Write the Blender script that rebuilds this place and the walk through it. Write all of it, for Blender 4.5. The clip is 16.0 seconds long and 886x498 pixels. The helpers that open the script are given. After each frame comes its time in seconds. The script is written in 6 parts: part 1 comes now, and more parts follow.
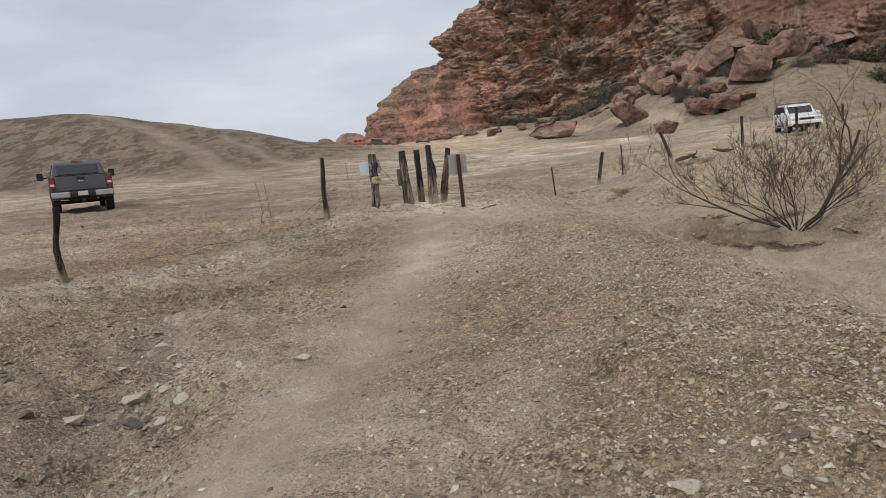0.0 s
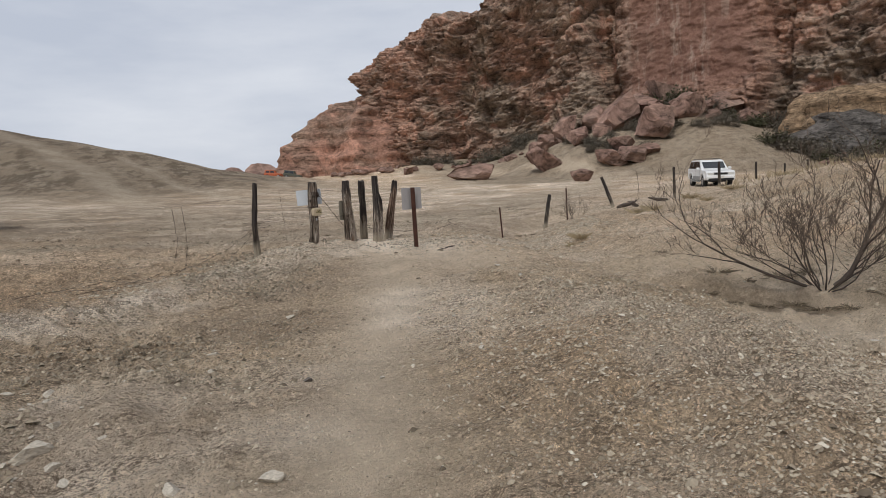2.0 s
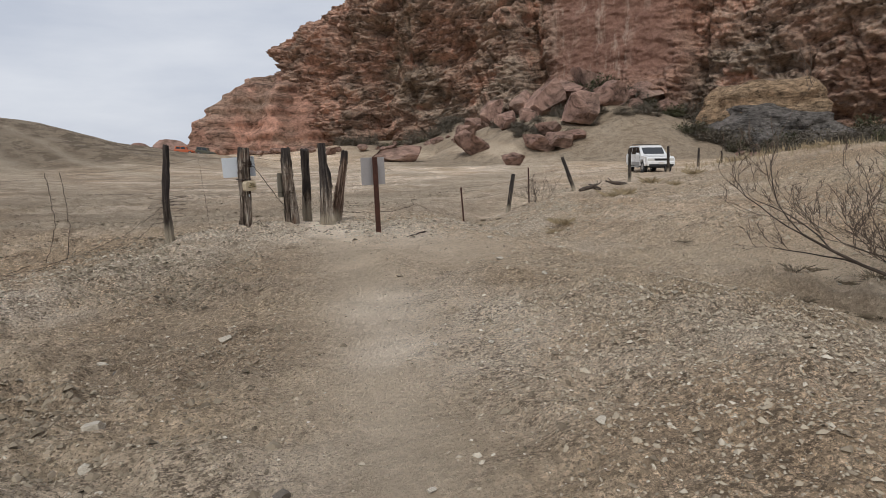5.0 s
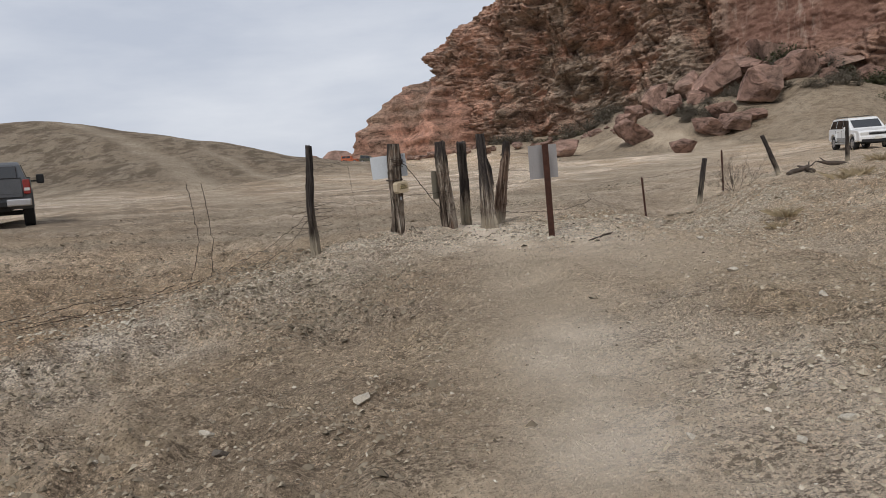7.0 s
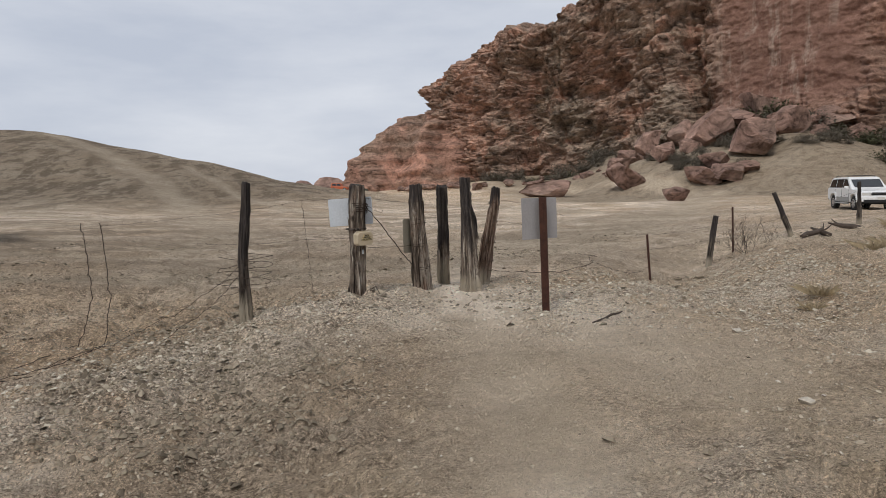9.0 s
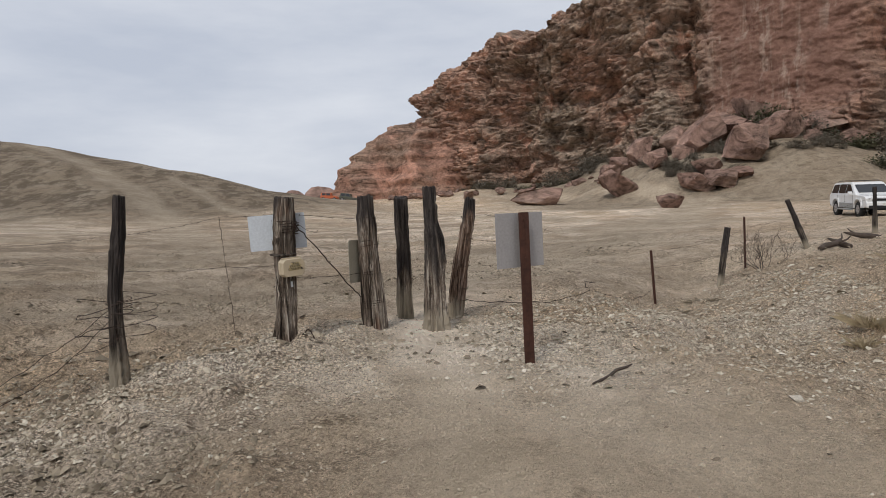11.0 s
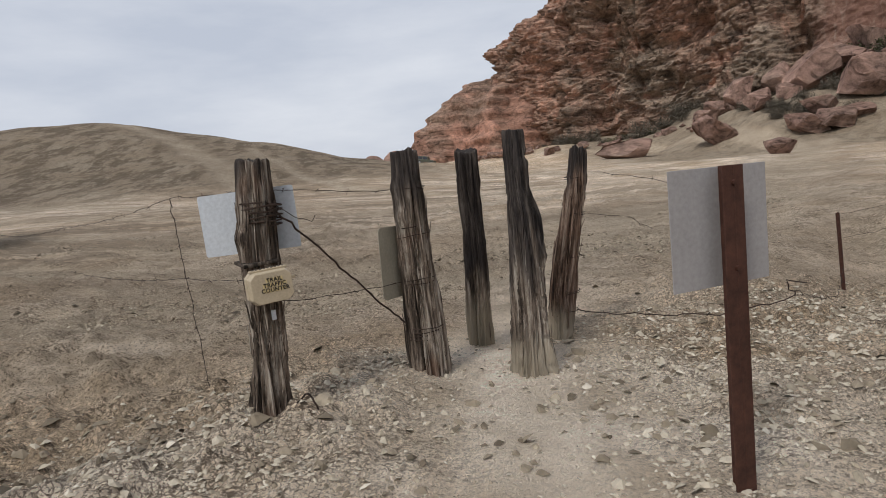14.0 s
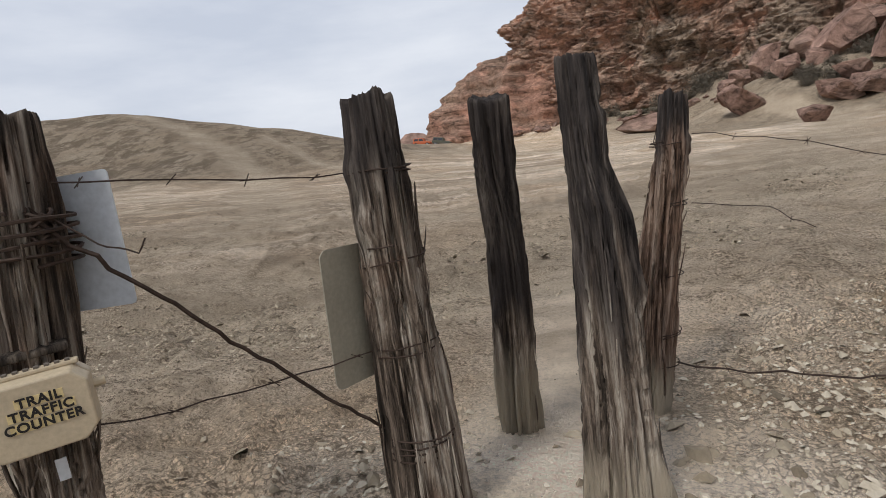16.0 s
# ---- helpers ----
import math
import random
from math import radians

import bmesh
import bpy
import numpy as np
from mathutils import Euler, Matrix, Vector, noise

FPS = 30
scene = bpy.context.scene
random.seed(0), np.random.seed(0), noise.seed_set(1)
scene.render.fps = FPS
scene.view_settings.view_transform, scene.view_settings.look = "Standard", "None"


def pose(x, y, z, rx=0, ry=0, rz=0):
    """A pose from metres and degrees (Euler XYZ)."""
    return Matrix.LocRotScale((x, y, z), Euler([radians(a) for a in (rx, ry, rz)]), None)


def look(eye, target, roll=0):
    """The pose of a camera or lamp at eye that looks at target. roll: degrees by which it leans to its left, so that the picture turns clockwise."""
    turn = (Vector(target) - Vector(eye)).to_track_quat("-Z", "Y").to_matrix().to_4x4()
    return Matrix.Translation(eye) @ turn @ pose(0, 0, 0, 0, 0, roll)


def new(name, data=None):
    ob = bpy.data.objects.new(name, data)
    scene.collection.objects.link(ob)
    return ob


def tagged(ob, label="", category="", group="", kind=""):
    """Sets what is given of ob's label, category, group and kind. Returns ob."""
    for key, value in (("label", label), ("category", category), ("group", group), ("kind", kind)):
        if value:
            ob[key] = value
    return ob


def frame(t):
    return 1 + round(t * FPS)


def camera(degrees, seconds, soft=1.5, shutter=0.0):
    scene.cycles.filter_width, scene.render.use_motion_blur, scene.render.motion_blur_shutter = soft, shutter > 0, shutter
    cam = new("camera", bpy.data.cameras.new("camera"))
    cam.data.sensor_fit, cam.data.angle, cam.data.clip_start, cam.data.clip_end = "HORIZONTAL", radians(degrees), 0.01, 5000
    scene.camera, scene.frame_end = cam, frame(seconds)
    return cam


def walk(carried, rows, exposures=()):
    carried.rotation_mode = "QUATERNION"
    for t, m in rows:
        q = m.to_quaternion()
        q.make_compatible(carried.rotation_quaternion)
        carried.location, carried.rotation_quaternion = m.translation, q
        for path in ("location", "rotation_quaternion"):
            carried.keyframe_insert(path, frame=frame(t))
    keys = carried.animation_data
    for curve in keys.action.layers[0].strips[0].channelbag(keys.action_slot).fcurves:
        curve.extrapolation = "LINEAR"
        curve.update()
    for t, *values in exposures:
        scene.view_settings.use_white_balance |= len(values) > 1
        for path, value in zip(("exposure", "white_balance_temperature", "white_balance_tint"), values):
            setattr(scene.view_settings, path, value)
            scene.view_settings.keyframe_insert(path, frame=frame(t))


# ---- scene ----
cam = camera(71.8, 16.0, 0.7)
PATH = [
    (0, (0.0, 0.0, 1.35), (-0.056, 1.978, 1.057), -6.8),
    (0.5, (-0.211, 0.373, 1.36), (-0.191, 2.367, 1.218), -6.6),
    (1, (-0.44, 0.786, 1.352), (-0.381, 2.775, 1.154), -4.0),
    (1.5, (-0.629, 1.241, 1.343), (-0.63, 3.23, 1.127), -2.7),
    (2, (-0.823, 1.646, 1.339), (-0.573, 3.62, 1.141), -3.7),
    (2.5, (-0.885, 2.057, 1.327), (-0.466, 4.0, 1.108), -5.0),
    (3, (-1.028, 2.439, 1.346), (-0.389, 4.331, 1.221), -4.4),
    (3.2, (-1.061, 2.58, 1.334), (-0.381, 4.457, 1.212), -3.2),
    (5.3, (-1.297, 4.32, 1.168), (-0.811, 6.232, 0.84), -2.1),
    (5.5, (-1.287, 4.434, 1.153), (-0.82, 6.344, 0.785), -2.1),
    (6, (-1.279, 4.917, 1.112), (-1.2, 6.88, 0.737), -5.1),
    (6.5, (-1.341, 5.372, 1.112), (-1.293, 7.35, 0.824), -3.4),
    (7, (-1.248, 5.825, 1.11), (-1.249, 7.811, 0.876), -5.7),
    (7.5, (-1.262, 6.258, 1.175), (-1.213, 8.25, 0.995), -4.5),
    (8, (-1.204, 6.616, 1.225), (-1.049, 8.603, 1.06), -3.0),
    (8.5, (-1.098, 6.981, 1.272), (-1.163, 8.973, 1.102), -2.4),
    (9, (-1.018, 7.449, 1.321), (-0.971, 9.444, 1.188), -2.4),
    (9.2, (-0.947, 7.61, 1.308), (-0.835, 9.602, 1.173), 0.1),
    (11.3, (-0.569, 9.299, 1.395), (-0.501, 11.295, 1.29), -3.1),
    (11.5, (-0.526, 9.473, 1.378), (-0.44, 11.465, 1.222), -2.0),
    (12, (-0.463, 9.905, 1.386), (-0.336, 11.879, 1.088), -1.9),
    (12.5, (-0.511, 10.342, 1.4), (-0.336, 12.314, 1.12), -4.5),
    (13, (-0.502, 10.797, 1.4), (-0.585, 12.75, 0.98), -4.4),
    (13.5, (-0.616, 11.161, 1.42), (-0.878, 13.134, 1.231), -5.5),
    (14, (-0.617, 11.561, 1.426), (-0.819, 13.539, 1.211), -5.6),
    (14.5, (-0.641, 11.981, 1.424), (-0.907, 13.942, 1.134), -5.9),
    (15, (-0.728, 12.377, 1.475), (-0.895, 14.353, 1.21), -5.1),
    (15.5, (-0.712, 12.834, 1.435), (-0.999, 14.795, 1.162), -9.2),
    (16, (-0.739, 13.285, 1.399), (-1.007, 15.249, 1.132), -7.4),
]
walk(cam, [(t, look(e, g, r)) for t, e, g, r in PATH], [(0, 0.0), (13.5, 0.0), (14.5, 0.08), (15.0, 0.14), (16.0, 0.17)])

# ---- sky, sun ----
world = bpy.data.worlds.new("sky")
scene.world = world
world.use_nodes = True
wn, wl = world.node_tree.nodes, world.node_tree.links
wn.clear()
w_out = wn.new("ShaderNodeOutputWorld")
w_bg = wn.new("ShaderNodeBackground")
w_sky = wn.new("ShaderNodeTexSky")
w_sky.sky_type = "NISHITA"
w_sky.sun_disc = False
w_sky.sun_elevation = radians(48)
w_sky.sun_rotation = radians(150)
w_sky.air_density, w_sky.dust_density, w_sky.ozone_density = 1.0, 4.0, 1.0
# a veil of cloud over the whole sky
w_tc = wn.new("ShaderNodeTexCoord")
w_map = wn.new("ShaderNodeMapping")
w_map.inputs["Scale"].default_value = (1.2, 1.2, 4.5)
w_noise = wn.new("ShaderNodeTexNoise")
w_noise.inputs["Scale"].default_value = 1.7
w_noise.inputs["Detail"].default_value = 6
w_noise.inputs["Roughness"].default_value = 0.55
w_ramp = wn.new("ShaderNodeValToRGB")
w_ramp.color_ramp.elements[0].position = 0.36
w_ramp.color_ramp.elements[0].color = (5.3, 5.75, 6.7, 1)
w_ramp.color_ramp.elements[1].position = 0.66
w_ramp.color_ramp.elements[1].color = (7.2, 7.5, 8.15, 1)
w_mix = wn.new("ShaderNodeMix")
w_mix.data_type = "RGBA"
w_mix.inputs[0].default_value = 0.93
wl.new(w_tc.outputs["Generated"], w_map.inputs["Vector"])
wl.new(w_map.outputs["Vector"], w_noise.inputs["Vector"])
wl.new(w_noise.outputs["Fac"], w_ramp.inputs["Fac"])
wl.new(w_sky.outputs["Color"], w_mix.inputs[6])
wl.new(w_ramp.outputs["Color"], w_mix.inputs[7])
wl.new(w_mix.outputs[2], w_bg.inputs["Color"])
w_bg.inputs["Strength"].default_value = 0.1
wl.new(w_bg.outputs["Background"], w_out.inputs["Surface"])

sun_data = bpy.data.lights.new("sun", "SUN")
sun_data.energy, sun_data.angle, sun_data.color = 1.5, radians(12), (1.0, 0.96, 0.9)
sun = new("sun", sun_data)
sun.matrix_world = look((-30, -52, 70), (0, 0, 0))
scene.view_settings.exposure = 0.0


# ---- noise ----
def hashed(ix, iy, iz, seed):
    h = (ix.astype(np.int64) * 73856093) ^ (iy.astype(np.int64) * 19349663) ^ (iz.astype(np.int64) * 83492791) ^ (seed * 2654435761)
    h &= 0xFFFFFFFF
    h = ((h ^ (h >> 15)) * 2246822519) & 0xFFFFFFFF
    h = ((h ^ (h >> 13)) * 3266489917) & 0xFFFFFFFF
    return ((h ^ (h >> 16)) & 0xFFFFFF) / float(0xFFFFFF)


def vnoise(x, y, z=0.0, seed=1):
    """Smooth noise in -1..1 for arrays."""
    x, y, z = np.broadcast_arrays(np.asarray(x, float), np.asarray(y, float), np.asarray(z, float))
    fx, fy, fz = np.floor(x), np.floor(y), np.floor(z)
    u, v, w = x - fx, y - fy, z - fz
    u, v, w = (a * a * (3 - 2 * a) for a in (u, v, w))
    out = 0
    for dx in (0, 1):
        for dy in (0, 1):
            for dz in (0, 1):
                wt = (u if dx else 1 - u) * (v if dy else 1 - v) * (w if dz else 1 - w)
                out = out + wt * hashed(fx + dx, fy + dy, fz + dz, seed)
    return out * 2 - 1


def fbm(x, y, z=0.0, octaves=4, seed=1, gain=0.5):
    out, amp, f = 0, 1.0, 1.0
    for k in range(octaves):
        out = out + amp * vnoise(np.asarray(x) * f, np.asarray(y) * f, np.asarray(z) * f, seed + 17 * k)
        amp, f = amp * gain, f * 2.03
    return out


def ramp(a, b, x):
    t = np.clip((np.asarray(x, float) - a) / (b - a), 0, 1)
    return t * t * (3 - 2 * t)


def bump(x, y, cx, cy, sx, sy, turn=0.0):
    c, s = math.cos(turn), math.sin(turn)
    dx, dy = x - cx, y - cy
    a, b = c * dx + s * dy, -s * dx + c * dy
    return np.exp(-0.5 * ((a / sx) ** 2 + (b / sy) ** 2))


# ---- plan of the land ----
CLIFF_X = (-24, 0, 19, 36, 55, 70, 83, 92, 101, 112)
CLIFF_Y = (186, 165, 147, 136, 119, 101, 83, 64, 27, -60)


def cliff_gap(x, y):
    """Rough distance in front of the foot of the cliff (negative: behind it)."""
    best = np.full(np.shape(x), 1e9)
    side = np.ones(np.shape(x))
    for k in range(len(CLIFF_X) - 1):
        ax, ay, bx, by = CLIFF_X[k], CLIFF_Y[k], CLIFF_X[k + 1], CLIFF_Y[k + 1]
        ex, ey = bx - ax, by - ay
        t = np.clip(((x - ax) * ex + (y - ay) * ey) / (ex * ex + ey * ey), 0, 1)
        d = np.hypot(x - ax - t * ex, y - ay - t * ey)
        s = np.where(ex * (y - ay) - ey * (x - ax) > 0, -1.0, 1.0)
        side = np.where(d < best, s, side)
        best = np.minimum(best, d)
    return best * side


def path_x(y):
    """The line of the trodden path."""
    return np.interp(y, (-6, 0, 2.5, 5, 8, 11, 13.5, 15.5, 18, 24, 40), (-2.2, -1.75, -1.35, -0.95, -0.75, -0.45, -0.4, -0.7, -0.3, 1.0, 8.0))


TRACKS = (
    (1.7, ((-56, 99), (-47.7, 94.4), (-38.7, 86.2), (-31.5, 79.8), (-25, 69), (-20.8, 60.4), (-16, 49), (-12.4, 40.2), (-8.7, 31.7), (-7, 24))),
    (1.1, ((-44, 62), (-30, 56), (-19.6, 50), (-8, 46), (4, 47))),
    (1.0, ((-34, 93), (-25, 83), (-17, 72), (-10, 60), (-4, 52))),
    (2.2, ((-5, 18.5), (0.5, 21.2), (3, 25.3), (7, 32.8), (13.3, 43.7), (20, 57), (27.8, 72.7), (35.6, 85.3))),
    (1.0, ((-40, 52), (-28, 46.8), (-22, 42.6), (-16.5, 38.1), (-8, 35.5), (3, 37), (13, 44))),
    (0.9, ((-30, 34), (-16.9, 30.5), (-8, 27), (0, 26.4), (7, 33))),
    (1.2, ((-9.9, 92), (-4, 90), (2, 84), (7, 72), (10, 60), (13, 44))),
    (1.6, ((8, 141), (16, 131), (24.6, 118), (33, 98), (33, 85), (27.8, 72.7))),
    (0.7, ((-24, 24), (-11.6, 22.8), (-7, 21), (-2, 20))),
    (0.8, ((-16, 18), (-7.8, 17.6), (-4, 17.6), (0, 19))),
)


def track_gap(x, y):
    """How near a point lies to the vehicle tracks: 1 on the rolled strip, and 1 on its thrown-up edges."""
    strip, berm = np.zeros(np.shape(x)), np.zeros(np.shape(x))
    for half, pts in TRACKS:
        best = np.full(np.shape(x), 1e9)
        p = np.array(pts, float)
        t = np.linspace(0, len(p) - 1, 6 * len(p))
        cx, cy = np.interp(t, range(len(p)), p[:, 0]), np.interp(t, range(len(p)), p[:, 1])
        k = np.ones(7) / 7
        cx, cy = np.convolve(np.pad(cx, 3, mode="edge"), k, "valid"), np.convolve(np.pad(cy, 3, mode="edge"), k, "valid")
        for ax, ay, bx, by in zip(cx, cy, cx[1:], cy[1:]):
            ex, ey = bx - ax, by - ay
            u = np.clip(((x - ax) * ex + (y - ay) * ey) / (ex * ex + ey * ey + 1e-9), 0, 1)
            best = np.minimum(best, (x - ax - u * ex) ** 2 + (y - ay - u * ey) ** 2)
        best = np.sqrt(best) + 0.3 * half * vnoise(x / 2.3, y / 2.3, 0, 15)
        strip = np.maximum(strip, np.exp(-((best / half) ** 4)))
        berm = np.maximum(berm, np.exp(-(((best - 1.35 * half) / (0.28 * half + 0.1)) ** 2)))
    return strip, berm


def trodden(x, y):
    """Bare trodden ground where the path widens before the gate."""
    return np.clip(1.25 * bump(x, y, 0.75, 12.2, 0.95, 1.15, -0.2), 0, 1)


def land(x, y):
    """Height of the ground, without the fine grain."""
    x, y = np.asarray(x, float), np.asarray(y, float)
    z = 0.24 + 0.00030 * np.clip(y - 22, 0, 120) ** 2 - 0.055 * np.clip(y - 150, 0, 400)
    z = z + 0.050 * np.clip(-x - 3.5, 0, 14) * ramp(6, 20, y) + 0.008 * np.clip(-x - 17, 0, 60)
    # near hollow, crossed by the path
    z = z - 0.42 * bump(x, y, -0.6, 4.6, 3.6, 3.6) - 0.12 * bump(x, y, 0.5, 9.5, 2.6, 2.2) - 0.30 * bump(x, y, -3.6, 10.4, 1.6, 1.8)
    # shallow wash on the bush side and along the fence
    cx = np.interp(y, (-4, 2, 6, 9, 14, 18, 21), (5.6, 4.6, 3.7, 4.2, 3.4, 3.2, 4.8))
    z = z - 0.46 * np.exp(-0.5 * ((x - cx) / 0.95) ** 2) * (1 - ramp(20, 25, y))
    # undercut ledge on which the bush stands
    rim_y = np.interp(x, (2.9, 3.7, 4.05, 4.3, 4.9, 5.6, 7.5), (9.1, 8.75, 8.3, 7.82, 7.6, 7.3, 6.6)) + 0.10 * vnoise(x * 3.1, y * 1.3, 0, 12)
    z = z + 0.21 * ramp(0, 1, (y - rim_y + 0.02) / np.interp(x, (4.35, 5.1), (0.14, 1.1))) * ramp(2.7, 3.7, x) * (1 - 0.75 * ramp(4.9, 6.2, x)) * (1 - ramp(9.5, 13.5, y))
    # gravel mound between path and wash
    z = z + 0.26 * bump(x, y, 1.5, 6.0, 1.1, 2.6, 0.12)
    # stony gully beside the path
    gx = np.interp(y, (-2, 1, 3, 5, 7), (-2.0, -2.3, -2.3, -2.75, -3.5))
    z = z - 0.34 * np.exp(-0.5 * ((x - gx) / 0.42) ** 2) * ramp(-1, 1, y) * (1 - ramp(4.0, 6.5, y))
    # low bank under the old fence line
    z = z + 0.20 * np.exp(-0.5 * ((y - np.interp(x, (-9, -5.75, -2.8, -1.8, -0.6), (5.5, 8.4, 13.2, 14.5, 15.6))) / 0.9) ** 2) * (1 - ramp(-1.2, 0.6, x)) * 0.6
    # bank that climbs away from the wash
    z = z + 1.15 * ramp(4.4, 14.5, x - 0.34 * (y - 8)) * (1 - 0.9 * ramp(22, 36, y)) * (1 - 0.6 * ramp(20, 45, x))
    # bare hill
    z = z + 10.6 * bump(x, y, -64, 99, 26, 21, 0.12) + 0.8 * bump(x, y, -34, 108, 12, 16) + 4.4 * bump(x, y, -108, 108, 32, 26)
    # scree under the cliff
    gap = cliff_gap(x, y)
    ap = np.hypot(x - 58, y - 113)
    z_cone = 17.5 - 0.42 * np.sqrt(ap ** 2 + 30) + 0.9 * vnoise(x / 9, y / 9, 0, 5) + 0.5 * vnoise(x / 3.5, y / 3.5, 0, 6)
    z_cone = np.maximum(z_cone, 13.0 - 0.40 * np.sqrt((x - 41) ** 2 + (y - 130) ** 2 + 20) + 0.7 * vnoise(x / 6, y / 6, 0, 8))
    z_side = 10.5 - 0.40 * np.hypot(x - 92, y - 52)
    up = np.maximum(np.maximum(z_cone, z_side) - z, 0.15 * np.clip(26 - gap, 0, 30) * ramp(60, 100, y + 0.4 * x))
    up = np.clip(up, 0, None)
    z = z + up * up / (up + 1.0)
    return z


def fine(x, y):
    """The grain of the ground near the walk: clods, tread, rills."""
    near = 1 - ramp(24, 60, np.hypot(x, y - 8))
    worn = np.maximum(np.exp(-0.5 * ((x - path_x(y)) / 0.55) ** 2), 0.85 * trodden(x, y))
    rough = 0.035 * fbm(x * 1.1, y * 1.1, 0, 3, 21) + 0.048 * fbm(x * 4.3, y * 4.3, 0, 3, 31) * (1 - 0.75 * worn)
    clod = np.clip(fbm(x * 8.0, y * 8.0, 0, 2, 41), 0, 1) * 0.075 * (1 - worn) * ramp(-0.4, 0.4, fbm(x * 0.7, y * 0.7, 0, 2, 51))
    far = 0.35 * fbm(x / 11, y / 11, 0, 4, 61) * ramp(25, 70, np.hypot(x, y - 8))
    plates = 0.022 * (0.5 - np.abs(fbm(x * 5.2 + 0.6 * y, y * 6.1, 0, 2, 45))) * (1 - worn)
    return (rough + clod + plates) * near + far - 0.03 * worn * near


def ground_z(x, y):
    return float(land(np.array([x]), np.array([y]))[0] + fine(np.array([x]), np.array([y]))[0])


# ---- helpers for building ----
def mesh_from(name, verts, faces, material, smooth=True):
    me = bpy.data.meshes.new(name)
    me.from_pydata([tuple(v) for v in verts] if not isinstance(verts, np.ndarray) else verts.tolist(), [], faces if isinstance(faces, list) else faces.tolist())
    me.materials.append(material)
    if smooth:
        me.polygons.foreach_set("use_smooth", np.ones(len(me.polygons), bool))
    me.update()
    return me


def part(name, bm, material, parent=None, label="", smooth=False):
    me = bpy.data.meshes.new(name)
    bm.normal_update()
    bm.to_mesh(me)
    bm.free()
    me.materials.append(material)
    if smooth:
        me.polygons.foreach_set("use_smooth", np.ones(len(me.polygons), bool))
    ob = new(name, me)
    if parent is not None:
        ob.parent = parent
    if label:
        tagged(ob, label)
    return ob


def thing(name, m, label, category, group="", kind=""):
    ob = new(name)
    ob.matrix_world = m
    ob.empty_display_size = 0.1
    return tagged(ob, label, category, group, kind)


def grid_faces(nu, nv):
    i = np.arange((nu - 1) * (nv - 1))
    a = (i // (nv - 1)) * nv + i % (nv - 1)
    return np.stack([a, a + nv, a + nv + 1, a + 1], 1)


# ---- materials ----
def material(name, base, rough=0.9, metal=0.0, spec=0.3):
    m = bpy.data.materials.new(name)
    m.use_nodes = True
    b = m.node_tree.nodes["Principled BSDF"]
    b.inputs["Base Color"].default_value = (*base, 1)
    b.inputs["Roughness"].default_value = rough
    b.inputs["Metallic"].default_value = metal
    b.inputs["Specular IOR Level"].default_value = spec
    return m


